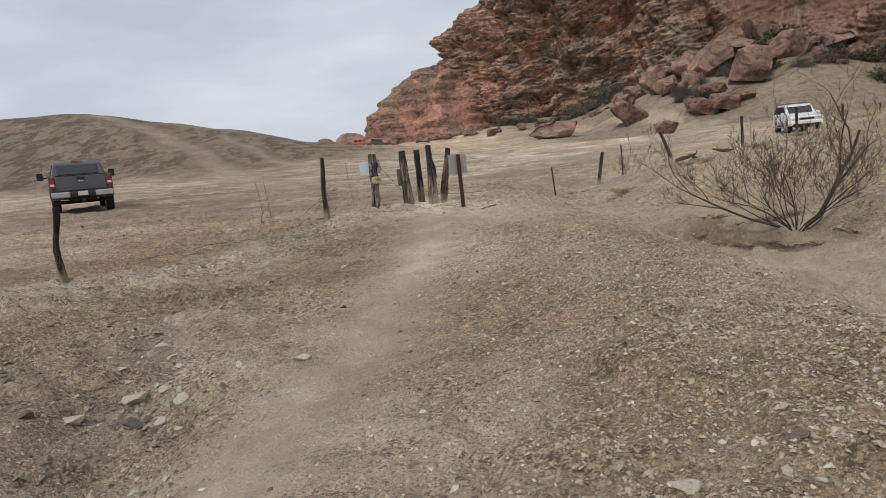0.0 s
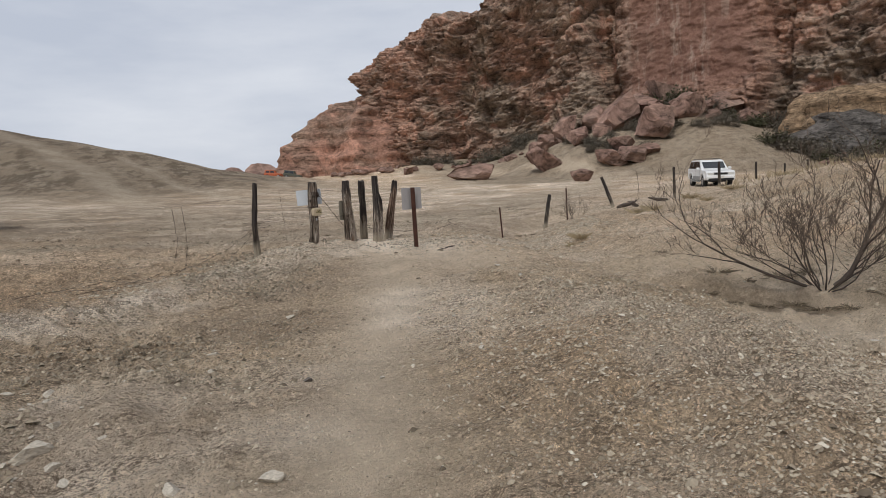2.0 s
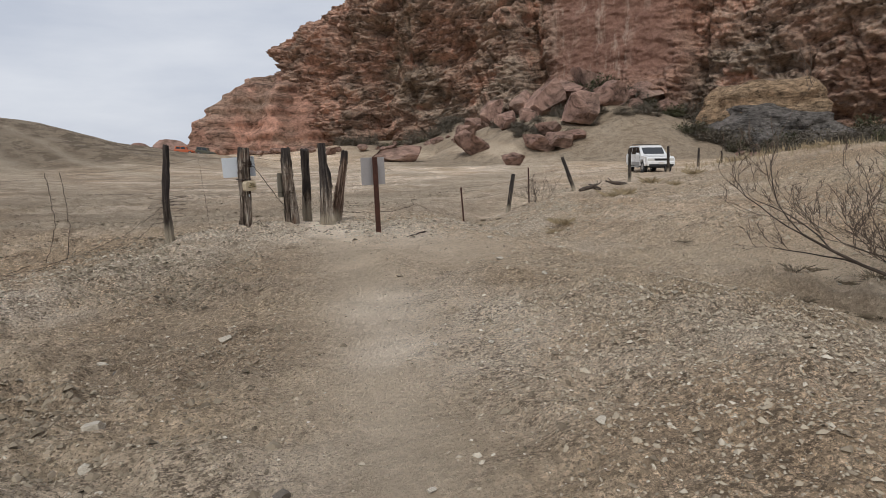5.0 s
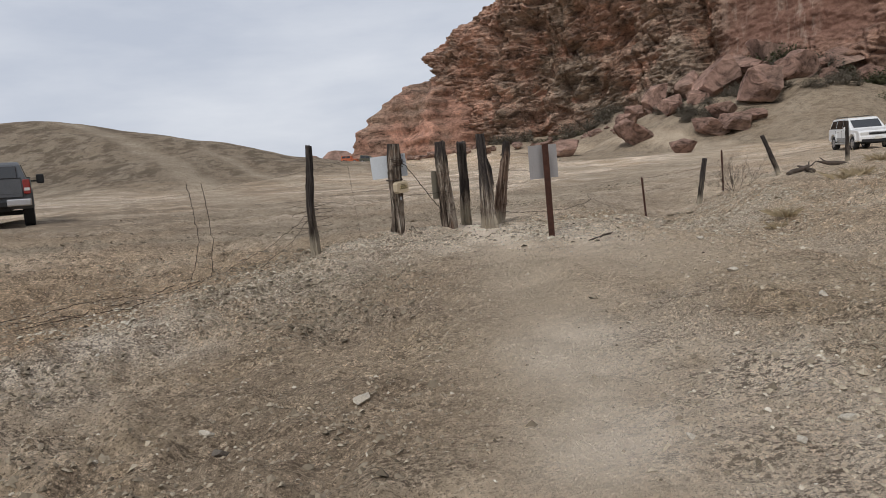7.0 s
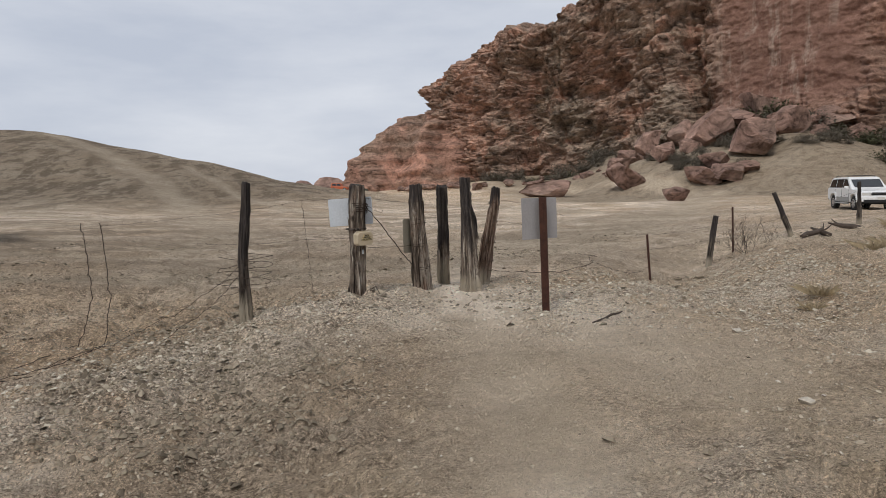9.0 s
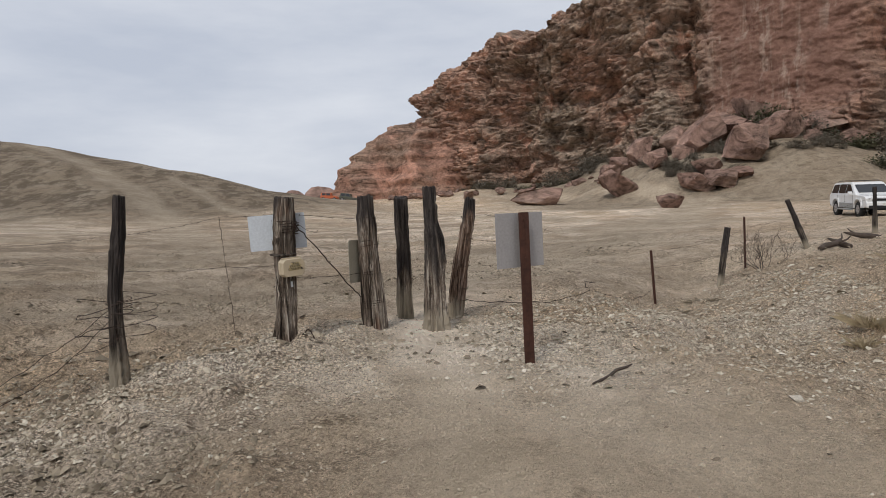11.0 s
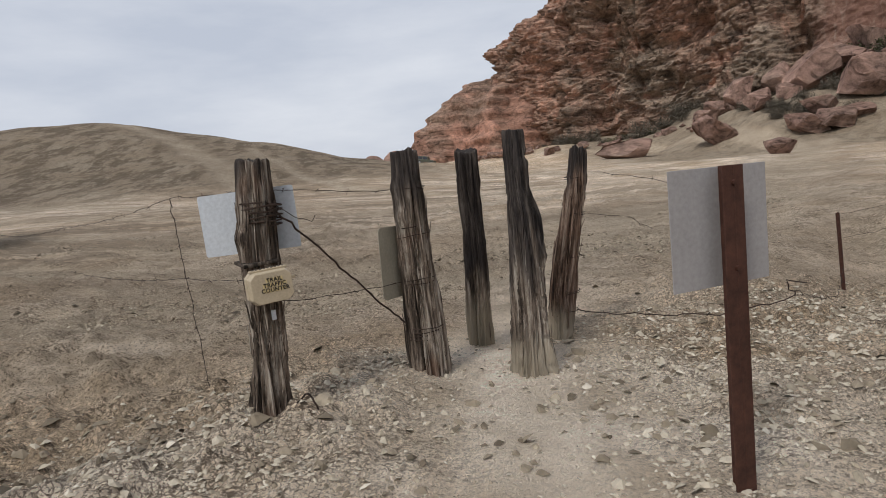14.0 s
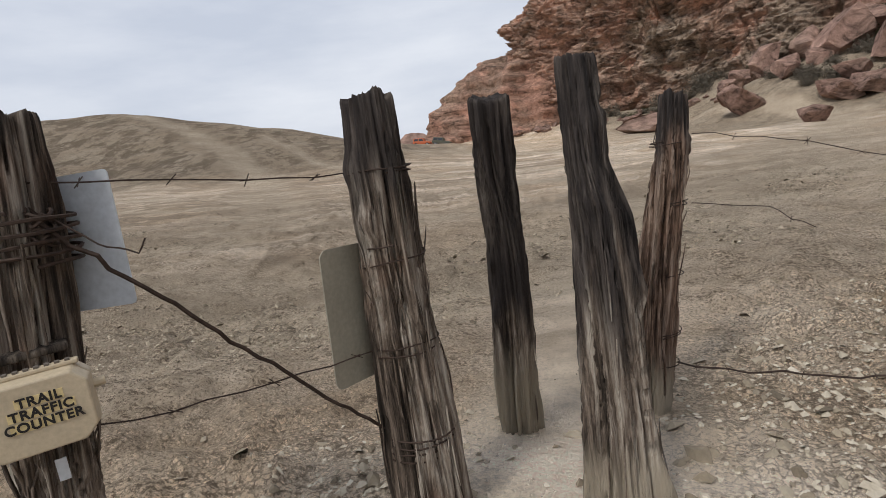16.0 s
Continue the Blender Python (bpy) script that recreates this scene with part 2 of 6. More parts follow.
class Nodes:
    """Short hand for wiring a material."""

    def __init__(self, m):
        self.m, self.n, self.l = m, m.node_tree.nodes, m.node_tree.links
        self.b = self.n["Principled BSDF"]
        self.tc = self.n.new("ShaderNodeTexCoord")

    def noise(self, scale, detail=4, rough=0.55, vec=None, stretch=None, distort=0.0):
        t = self.n.new("ShaderNodeTexNoise")
        t.inputs["Scale"].default_value, t.inputs["Detail"].default_value = scale, detail
        t.inputs["Roughness"].default_value, t.inputs["Distortion"].default_value = rough, distort
        self.l.new(self.coords(stretch, vec), t.inputs["Vector"])
        return t.outputs["Fac"]

    def coords(self, stretch=None, vec=None, turn=(0, 0, 0)):
        src = vec or self.tc.outputs["Object"]
        if not stretch:
            return src
        mp = self.n.new("ShaderNodeMapping")
        mp.inputs["Scale"].default_value = stretch
        mp.inputs["Rotation"].default_value = turn
        self.l.new(src, mp.inputs["Vector"])
        return mp.outputs["Vector"]

    def voronoi(self, scale, feature="F1", out="Distance", vec=None, rnd=1.0):
        t = self.n.new("ShaderNodeTexVoronoi")
        t.feature = feature
        t.inputs["Scale"].default_value = scale
        t.inputs["Randomness"].default_value = rnd
        self.l.new(vec or self.tc.outputs["Object"], t.inputs["Vector"])
        return t.outputs[out]

    def curve(self, fac, stops):
        r = self.n.new("ShaderNodeValToRGB")
        els = r.color_ramp.elements
        while len(els) < len(stops):
            els.new(0.5)
        for e, (p, c) in zip(els, stops):
            e.position, e.color = p, ((*c, 1) if len(c) == 3 else c) if isinstance(c, tuple) else (c, c, c, 1)
        self.l.new(fac, r.inputs["Fac"])
        return r.outputs["Color"]

    def mix(self, fac, a, b, blend="MIX"):
        x = self.n.new("ShaderNodeMix")
        x.data_type, x.blend_type = "RGBA", blend
        for k, v in ((0, fac), (6, a), (7, b)):
            if isinstance(v, (int, float)):
                x.inputs[k].default_value = v
            elif isinstance(v, tuple):
                x.inputs[k].default_value = (*v, 1)
            else:
                self.l.new(v, x.inputs[k])
        return x.outputs[2]

    def math(self, op, a, b=0.0):
        x = self.n.new("ShaderNodeMath")
        x.operation = op
        for k, v in enumerate((a, b)):
            if isinstance(v, (int, float)):
                x.inputs[k].default_value = v
            else:
                self.l.new(v, x.inputs[k])
        return x.outputs[0]

    def attr(self, name):
        a = self.n.new("ShaderNodeAttribute")
        a.attribute_name = name
        return a.outputs["Fac"]

    def rnd(self):
        return self.n.new("ShaderNodeObjectInfo").outputs["Random"]

    def island(self):
        return self.n.new("ShaderNodeNewGeometry").outputs["Random Per Island"]

    def color(self, c):
        self.l.new(c, self.b.inputs["Base Color"])

    def rough(self, r):
        self.l.new(r, self.b.inputs["Roughness"])

    def bump(self, height, strength, distance):
        x = self.n.new("ShaderNodeBump")
        x.inputs["Strength"].default_value, x.inputs["Distance"].default_value = strength, distance
        self.l.new(height, x.inputs["Height"])
        if self.b.inputs["Normal"].is_linked:
            self.l.new(self.b.inputs["Normal"].links[0].from_socket, x.inputs["Normal"])
        self.l.new(x.outputs["Normal"], self.b.inputs["Normal"])


def ground_material():
    m = material("dry_earth", (0.34, 0.29, 0.21), 0.95, 0, 0.12)
    k = Nodes(m)
    big = k.noise(0.22, 5)
    mid = k.noise(1.6, 6, 0.62)
    small = k.noise(13, 6, 0.72)
    crumbs = k.noise(55, 4, 0.75)
    # plates of dried mud: cells with dark joints, bent by noise
    bend = k.n.new("ShaderNodeVectorMath")
    bend.operation = "MULTIPLY_ADD"
    wob = k.n.new("ShaderNodeTexNoise")
    wob.inputs["Scale"].default_value, wob.inputs["Detail"].default_value = 22, 3
    k.l.new(k.tc.outputs["Object"], wob.inputs["Vector"])
    k.l.new(wob.outputs["Color"], bend.inputs[0])
    bend.inputs[1].default_value = (0.05, 0.05, 0.05)
    k.l.new(k.tc.outputs["Object"], bend.inputs[2])
    bent = bend.outputs[0]
    grit = k.voronoi(44, "F1", "Color", bent)
    joint = k.voronoi(27, "DISTANCE_TO_EDGE", "Distance", bent)
    shade_of_plate = k.voronoi(27, "F1", "Color", bent)
    joint_fine = k.voronoi(52, "DISTANCE_TO_EDGE", "Distance", bent)
    tan_ = k.curve(mid, [(0.30, (0.245, 0.208, 0.150)), (0.52, (0.335, 0.288, 0.215)), (0.72, (0.43, 0.378, 0.292))])
    warm = k.mix(k.curve(big, [(0.42, 0.0), (0.66, 0.8)]), tan_, (0.37, 0.285, 0.205))
    base = k.mix(0.55, warm, k.curve(small, [(0.30, (0.085, 0.070, 0.050)), (0.47, (0.31, 0.268, 0.20)), (0.70, (0.60, 0.54, 0.44))]))
    gravel = k.attr("gravel")
    stones = k.mix(k.math("MULTIPLY", gravel, 0.65), base, k.mix(1.0, base, k.curve(grit, [(0.1, (0.45, 0.41, 0.37)), (0.6, (1.05, 0.99, 0.92)), (0.95, (1.55, 1.5, 1.42))]), "MULTIPLY"))
    plates = k.mix(k.math("MULTIPLY", k.attr("mud"), 0.8), stones, k.mix(1.0, stones, k.curve(shade_of_plate, [(0.1, (0.72, 0.68, 0.63)), (0.6, (1.12, 1.07, 1.0)), (0.95, (1.5, 1.46, 1.4))]), "MULTIPLY"))
    worn = k.mix(k.math("MULTIPLY", k.attr("worn"), 0.75), plates, k.curve(mid, [(0.3, (0.275, 0.241, 0.182)), (0.7, (0.37, 0.327, 0.254))]))
    pale = k.mix(k.math("MULTIPLY", k.attr("pale"), k.curve(mid, [(0.36, 0.2), (0.6, 1.0)])), worn, (0.56, 0.525, 0.45))
    # dark clod earth left of the path, plus shade painted under the bush ledge
    dark = k.mix(k.math("MULTIPLY", k.attr("dark_earth_shade"), k.curve(small, [(0.35, 1.0), (0.65, 0.45)])), pale, (0.165, 0.140, 0.108))
    ruts = k.mix(k.math("MULTIPLY", k.attr("ruts"), 0.35), dark, (0.20, 0.175, 0.138))
    sweep = k.noise(1.0, 8, 0.72, k.coords((0.10, 0.85, 0.4), None, (0, 0, 0.08)))
    ruts = k.mix(k.math("MULTIPLY", k.attr("flatland"), k.curve(sweep, [(0.45, 0.85), (0.52, 0.0)])), ruts, (0.145, 0.125, 0.097))
    ruts = k.mix(k.math("MULTIPLY", k.attr("flatland"), k.curve(sweep, [(0.54, 0.0), (0.62, 0.6)])), ruts, (0.42, 0.39, 0.33))
    ruts = k.mix(k.math("MULTIPLY", k.attr("flatland"), 0.16), ruts, (0.17, 0.148, 0.115))
    rills = k.mix(k.math("MULTIPLY", k.attr("rills"), 0.65), ruts, (0.175, 0.15, 0.115))
    rough_hill = k.noise(0.45, 9, 0.76, k.coords((1.0, 0.45, 1.0), None, (0, 0, 0.3)))
    rills = k.mix(k.math("MULTIPLY", k.attr("slope"), 0.78), rills, (0.168, 0.151, 0.117))
    rills = k.mix(k.math("MULTIPLY", k.attr("slope"), k.curve(rough_hill, [(0.45, 0.9), (0.54, 0.0)])), rills, (0.078, 0.067, 0.050))
    rolled = k.mix(k.math("MULTIPLY", k.attr("track"), k.curve(mid, [(0.3, 0.65), (0.6, 0.95)])), rills, k.curve(sweep, [(0.35, (0.225, 0.201, 0.156)), (0.65, (0.31, 0.281, 0.223))]))
    rolled = k.mix(k.math("MULTIPLY", k.attr("berm"), k.curve(mid, [(0.35, 0.65), (0.65, 0.2)])), rolled, (0.17, 0.147, 0.112))
    loose = k.math("SUBTRACT", 1.0, k.math("MULTIPLY", k.attr("worn"), 0.85))
    # tiny shadows between crumbs, painted into the colour as dark specks
    gap_shade = k.math("MULTIPLY", k.curve(crumbs, [(0.38, 1.0), (0.48, 0.0)]), loose)
    scree = k.noise(0.9, 8, 0.75)
    rolled = k.mix(k.math("MULTIPLY", k.attr("scree"), 0.85), rolled, k.curve(scree, [(0.38, (0.060, 0.053, 0.040)), (0.48, (0.135, 0.121, 0.093)), (0.66, (0.20, 0.180, 0.14))]))
    shaded = k.mix(k.math("MULTIPLY", gap_shade, 0.85), rolled, (0.075, 0.060, 0.044))
    heaps = k.noise(2.3, 5, 0.62, k.coords((0.75, 1.7, 1.0), None, (0, 0, 0.45)))
    crumbly = k.curve(heaps, [(0.43, 1.0), (0.54, 0.12)])
    loose = k.math("MULTIPLY", loose, crumbly)
    clump = k.noise(24, 5, 0.8, k.coords((1.0, 1.7, 1.0), None, (0, 0, 0.4)))
    # shadows of small clods put into the colour, then their pale crumbs
    shaded = k.mix(k.math("MULTIPLY", k.math("MULTIPLY", k.curve(clump, [(0.45, 1.0), (0.50, 0.0)]), loose), 0.85), shaded, (0.070, 0.056, 0.041))
    shaded = k.mix(k.math("MULTIPLY", k.math("MULTIPLY", k.curve(clump, [(0.57, 0.0), (0.63, 1.0)]), loose), 0.6), shaded, (0.47, 0.42, 0.335))
    seams = k.math("MULTIPLY", k.curve(joint, [(0.04, 1.0), (0.14, 0.0)]), k.math("MULTIPLY", k.attr("mud"), k.curve(small, [(0.42, 0.0), (0.52, 1.0)])))
    shaded = k.mix(k.math("MULTIPLY", seams, 0.8), shaded, (0.085, 0.068, 0.050))
    seams2 = k.math("MULTIPLY", k.curve(joint_fine, [(0.04, 1.0), (0.16, 0.0)]), k.math("MULTIPLY", gravel, k.curve(mid, [(0.42, 0.1), (0.55, 1.0)])))
    shaded = k.mix(k.math("MULTIPLY", seams2, 0.6), shaded, (0.10, 0.080, 0.058))
    k.color(k.mix(1.0, shaded, (2.10, 1.93, 1.835), "MULTIPLY"))
    k.bump(k.math("MULTIPLY", rough_hill, k.attr("slope")), 1.0, 1.2)
    k.bump(k.math("MULTIPLY", sweep, k.attr("flatland")), 0.8, 0.12)
    k.bump(mid, 0.45, 0.08)
    k.bump(small, 1.0, 0.06)
    k.bump(crumbs, 1.0, 0.028)
    k.bump(joint, 0.4, 0.02)
    k.bump(clump, 0.8, 0.04)
    return m


def rock_material(name, red, grey, strata=(0.05, 0.05, 0.55), scale=1.0, turn=(0, 0, 0), lift=1.5):
    m = material(name, red, 0.92, 0, 0.2)
    k = Nodes(m)
    v = k.coords(strata, None, turn)
    layer = k.noise(1.6 * scale, 9, 0.68, v, None, 0.8)
    patch = k.noise(0.05 * scale, 5, 0.6)
    face = k.noise(0.13 * scale, 4, 0.55)
    grain = k.noise(1.1 * scale, 9, 0.74)
    streak = k.noise(1.0 * scale, 6, 0.6, k.coords((0.28, 0.28, 0.03)))
    c = k.curve(layer, [(0.36, tuple(a * 0.26 for a in red)), (0.45, tuple(a * 0.8 for a in red)), (0.54, red), (0.66, tuple(min(1, a * 1.6) for a in red))])
    c = k.mix(k.curve(patch, [(0.42, 0.0), (0.60, 0.85)]), c, k.curve(layer, [(0.36, tuple(a * 0.28 for a in grey)), (0.48, tuple(a * 0.85 for a in grey)), (0.64, tuple(a * 1.35 for a in grey))]))
    c = k.mix(k.curve(face, [(0.56, 0.0), (0.64, 0.75)]), c, tuple(a * b for a, b in zip(red, (1.55, 1.5, 1.5))))
    c = k.mix(k.curve(streak, [(0.54, 0.0), (0.72, 0.6)]), c, tuple(a * 0.35 for a in grey))
    c = k.mix(0.85, c, k.curve(grain, [(0.32, 0.25), (0.46, 0.9), (0.70, 1.55)]), "MULTIPLY")
    drip = k.noise(1.5 * scale, 6, 0.62, k.coords((0.42, 0.42, 0.022)))
    wide = k.noise(0.11 * scale, 3, 0.5, k.coords((1, 1, 0.15)))
    slab = k.curve(grain, [(0.3, (0.13, 0.070, 0.052)), (0.5, (0.185, 0.104, 0.080)), (0.7, (0.245, 0.148, 0.118))])
    slab = k.mix(k.math("MULTIPLY", k.curve(drip, [(0.52, 0.0), (0.63, 0.75)]), k.curve(wide, [(0.48, 0.0), (0.60, 1.0)])), slab, (0.37, 0.305, 0.255))
    c = k.mix(k.math("MULTIPLY", k.attr("slab"), 0.9), c, k.mix(1.0, slab, (0.54, 0.51, 0.49), "MULTIPLY"))
    k.color(k.mix(1.0, c, (lift, lift, lift), "MULTIPLY"))
    k.bump(k.math("MULTIPLY", layer, k.math("SUBTRACT", 1.0, k.math("MULTIPLY", k.attr("slab"), 0.85))), 0.9, 1.1 / scale)
    k.bump(grain, 0.8, 0.45 / scale)
    return m


EARTH = ground_material()
CLIFF_ROCK = rock_material("sandstone_cliff", (0.215, 0.134, 0.098), (0.195, 0.155, 0.118), (0.16, 0.16, 0.42), 1.0, (0.12, 0.32, 0), 2.0)
DOME_ROCK = rock_material("red_sandstone", (0.225, 0.126, 0.090), (0.19, 0.142, 0.106), (0.14, 0.14, 0.45), 1.0, (0, 0.1, 0), 1.65)
BOULDER_ROCK = rock_material("fallen_sandstone", (0.23, 0.142, 0.112), (0.22, 0.168, 0.132), (0.8, 0.8, 0.9), 1.6, (0.3, 0.2, 0), 1.45)


# ---- ground, one sheet to the horizon ----
def spaced(a, b, step, lo, hi, near_lo, near_hi, grow=1.035, widest=0.55):
    """Lines set close from a to b, then wider, evenly to near_lo and near_hi, and ever wider beyond."""
    def outward(x, limit, near, sign):
        out, w = [], step
        while sign * (limit - x) > 0:
            w = min(w * grow, widest) if sign * (near - x) > 0 else w * 1.09
            x += sign * w
            out.append(x)
        return out
    return np.array(outward(a, lo, near_lo, -1)[::-1] + list(np.arange(a, b + step / 2, step)) + outward(b, hi, near_hi, 1))


gx = spaced(-5.5, 5.8, 0.042, -2500, 2500, -82, 50)
gy = spaced(-1.0, 18.5, 0.042, -300, 3500, -2, 125)
GX, GY = np.meshgrid(gx, gy, indexing="ij")
flat_x, flat_y = GX.ravel(), GY.ravel()
strip_at, berm_at = np.zeros(flat_x.shape), np.zeros(flat_x.shape)
tracked = (np.abs(flat_x + 15) < 65) & (flat_y > 15) & (flat_y < 145)
strip_at[tracked], berm_at[tracked] = track_gap(flat_x[tracked], flat_y[tracked])
flat_z = land(flat_x, flat_y) + fine(flat_x, flat_y) - 0.05 * strip_at + 0.06 * berm_at
# long low furrows left by wheels over the flat
furrow = np.abs(np.sin(flat_y * 2.1 - flat_x * 0.35 + 2.6 * fbm(flat_x / 9, flat_y / 4, 0, 2, 131))) ** 3 * ramp(-0.1, 0.5, fbm(flat_x / 6, flat_y / 2.2, 0, 2, 133))
furrow = furrow * ramp(16, 19, flat_y) * (1 - ramp(45, 70, flat_y)) * (1 - ramp(-6, 1, flat_x - 0.35 * (flat_y - 18)))
flat_z = flat_z + 0.07 * furrow
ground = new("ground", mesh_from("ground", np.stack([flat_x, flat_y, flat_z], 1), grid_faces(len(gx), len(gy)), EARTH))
tagged(ground, "dry tan desert earth with gravel, clods and a trodden path", "ground", kind="structure")


def put_attr(ob, name, values):
    a = ob.data.attributes.new(name, "FLOAT", "POINT")
    a.data.foreach_set("value", np.ascontiguousarray(np.clip(values, 0, 1), dtype=np.float32))


worn_at = np.exp(-0.5 * ((flat_x - path_x(flat_y)) / (0.40 + 0.1 * vnoise(flat_y * 0.6, 0))) ** 2) * (1 - ramp(17, 26, flat_y))
wash_at = np.exp(-0.5 * ((flat_x - np.interp(flat_y, (2, 6, 9, 14), (4.6, 3.9, 4.3, 3.5))) / 0.8) ** 2) * ramp(3, 5, flat_y) * (1 - ramp(11, 14, flat_y))
worn_at = np.maximum.reduce([worn_at, wash_at * 0.8, 0.85 * trodden(flat_x, flat_y)])
pale_at = ramp(0.0, 0.7, fbm(flat_x * 0.35, flat_y * 0.35, 0, 3, 71)) * 0.55
fence_bank = np.exp(-0.5 * ((flat_y - np.interp(flat_x, (-9, -5.75, -2.8, -1.8, -0.6, 0.6, 3), (5.5, 8.0, 12.8, 14.2, 15.2, 14.2, 16.5))) / 1.0) ** 2) * ramp(-9, -6, flat_x) * (1 - ramp(3, 6, flat_x))
salt = np.exp(-0.5 * ((flat_y - 64 - 0.25 * flat_x) / 16) ** 2) * ramp(-13, -1, flat_x) * (1 - ramp(24, 38, flat_x)) * ramp(-0.2, 0.4, fbm(flat_x / 5, flat_y / 2.5, 0, 3, 81))
wheel_salt = bump(flat_x, flat_y, 3, 40, 9, 13) * ramp(0.0, 0.5, fbm(flat_x / 4, flat_y / 1.6, 0, 4, 83))
hill_foot = np.exp(-0.5 * ((flat_y - 58 + 0.35 * (flat_x + 40)) / 5) ** 2) * (1 - ramp(-30, -14, flat_x))
put_attr(ground, "worn", worn_at)
put_attr(ground, "track", strip_at)
put_attr(ground, "scree", ramp(78, 100, flat_y + 0.5 * flat_x) * ramp(8, 20, flat_x) * (1 - 0.8 * strip_at))
put_attr(ground, "berm", np.maximum(berm_at, 0.55 * furrow))
put_attr(ground, "pale", np.maximum.reduce([pale_at, fence_bank, salt * 1.6, salt * 1.6, wheel_salt, 0.6 * bump(flat_x, flat_y, 0.3, 18.5, 4.5, 2.6), hill_foot * 0.9]))
mud_at_ground = np.exp(-0.5 * ((flat_y - np.interp(flat_x, (-5, -2.8, -1.8, -0.9, 0.2, 2, 5), (10.6, 13.4, 14.4, 15.8, 15.4, 16.4, 17.6))) / 1.6) ** 2)
put_attr(ground, "mud", np.maximum(mud_at_ground, bump(flat_x, flat_y, 2.0, 5.5, 1.4, 3.2, 0.12)) * (1 - worn_at))
put_attr(ground, "gravel", (1 - worn_at) * ramp(-0.5, 0.4, fbm(flat_x * 0.5, flat_y * 0.5, 0, 3, 91)))
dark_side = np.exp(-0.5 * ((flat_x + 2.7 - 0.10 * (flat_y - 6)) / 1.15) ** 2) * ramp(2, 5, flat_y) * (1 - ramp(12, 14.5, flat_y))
# shade under the ledge, painted as a dark band along its foot
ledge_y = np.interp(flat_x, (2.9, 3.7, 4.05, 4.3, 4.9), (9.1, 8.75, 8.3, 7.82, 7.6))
ledge_shade = np.exp(-((flat_y - ledge_y + 0.03) / 0.16) ** 2) * ramp(2.9, 3.3, flat_x) * (1 - ramp(4.1, 4.45, flat_x))
put_attr(ground, "dark_earth_shade", np.maximum(ledge_shade, 0.55 * dark_side * ramp(-0.6, 0.3, fbm(flat_x * 1.2, flat_y * 1.2, 0, 3, 97))))
band = np.abs(np.sin(flat_y * 0.55 - flat_x * 0.06 + 1.3 * vnoise(flat_x / 14, flat_y / 7, 0, 101)))
put_attr(ground, "ruts", ramp(0.86, 1.0, band) * ramp(16, 20, flat_y) * (1 - ramp(60, 85, flat_y)) * ramp(-0.3, 0.2, vnoise(flat_x / 6, flat_y / 2, 0, 103)))
hill_here = bump(flat_x, flat_y, -64, 99, 30, 24, 0.12)
rill = np.clip(1 - np.abs(fbm(flat_x / 5.5 + flat_y / 30, flat_y / 26, 0, 3, 107)) / 0.16, 0, 1) * ramp(0.12, 0.4, hill_here)
left_flat = 0.25 + 0.75 * (1 - ramp(-9, -2, flat_x - 0.25 * (flat_y - 20)))
put_attr(ground, "flatland", left_flat * ramp(16, 22, flat_y) * (1 - ramp(80, 110, flat_y)) * (1 - ramp(0.05, 0.3, hill_here)) * (1 - 0.8 * np.clip(salt, 0, 1)))
put_attr(ground, "rills", rill * 0.7)
put_attr(ground, "slope", ramp(0.06, 0.3, hill_here))


# ---- cliff ----
def sheet(name, us, vs, at, mat):
    U, V = np.meshgrid(us, vs, indexing="ij")
    X, Y, Z = at(U, V)
    return new(name, mesh_from(name, np.stack([X.ravel(), Y.ravel(), Z.ravel()], 1), grid_faces(len(us), len(vs)), mat))


CLIFF_PANEL = []


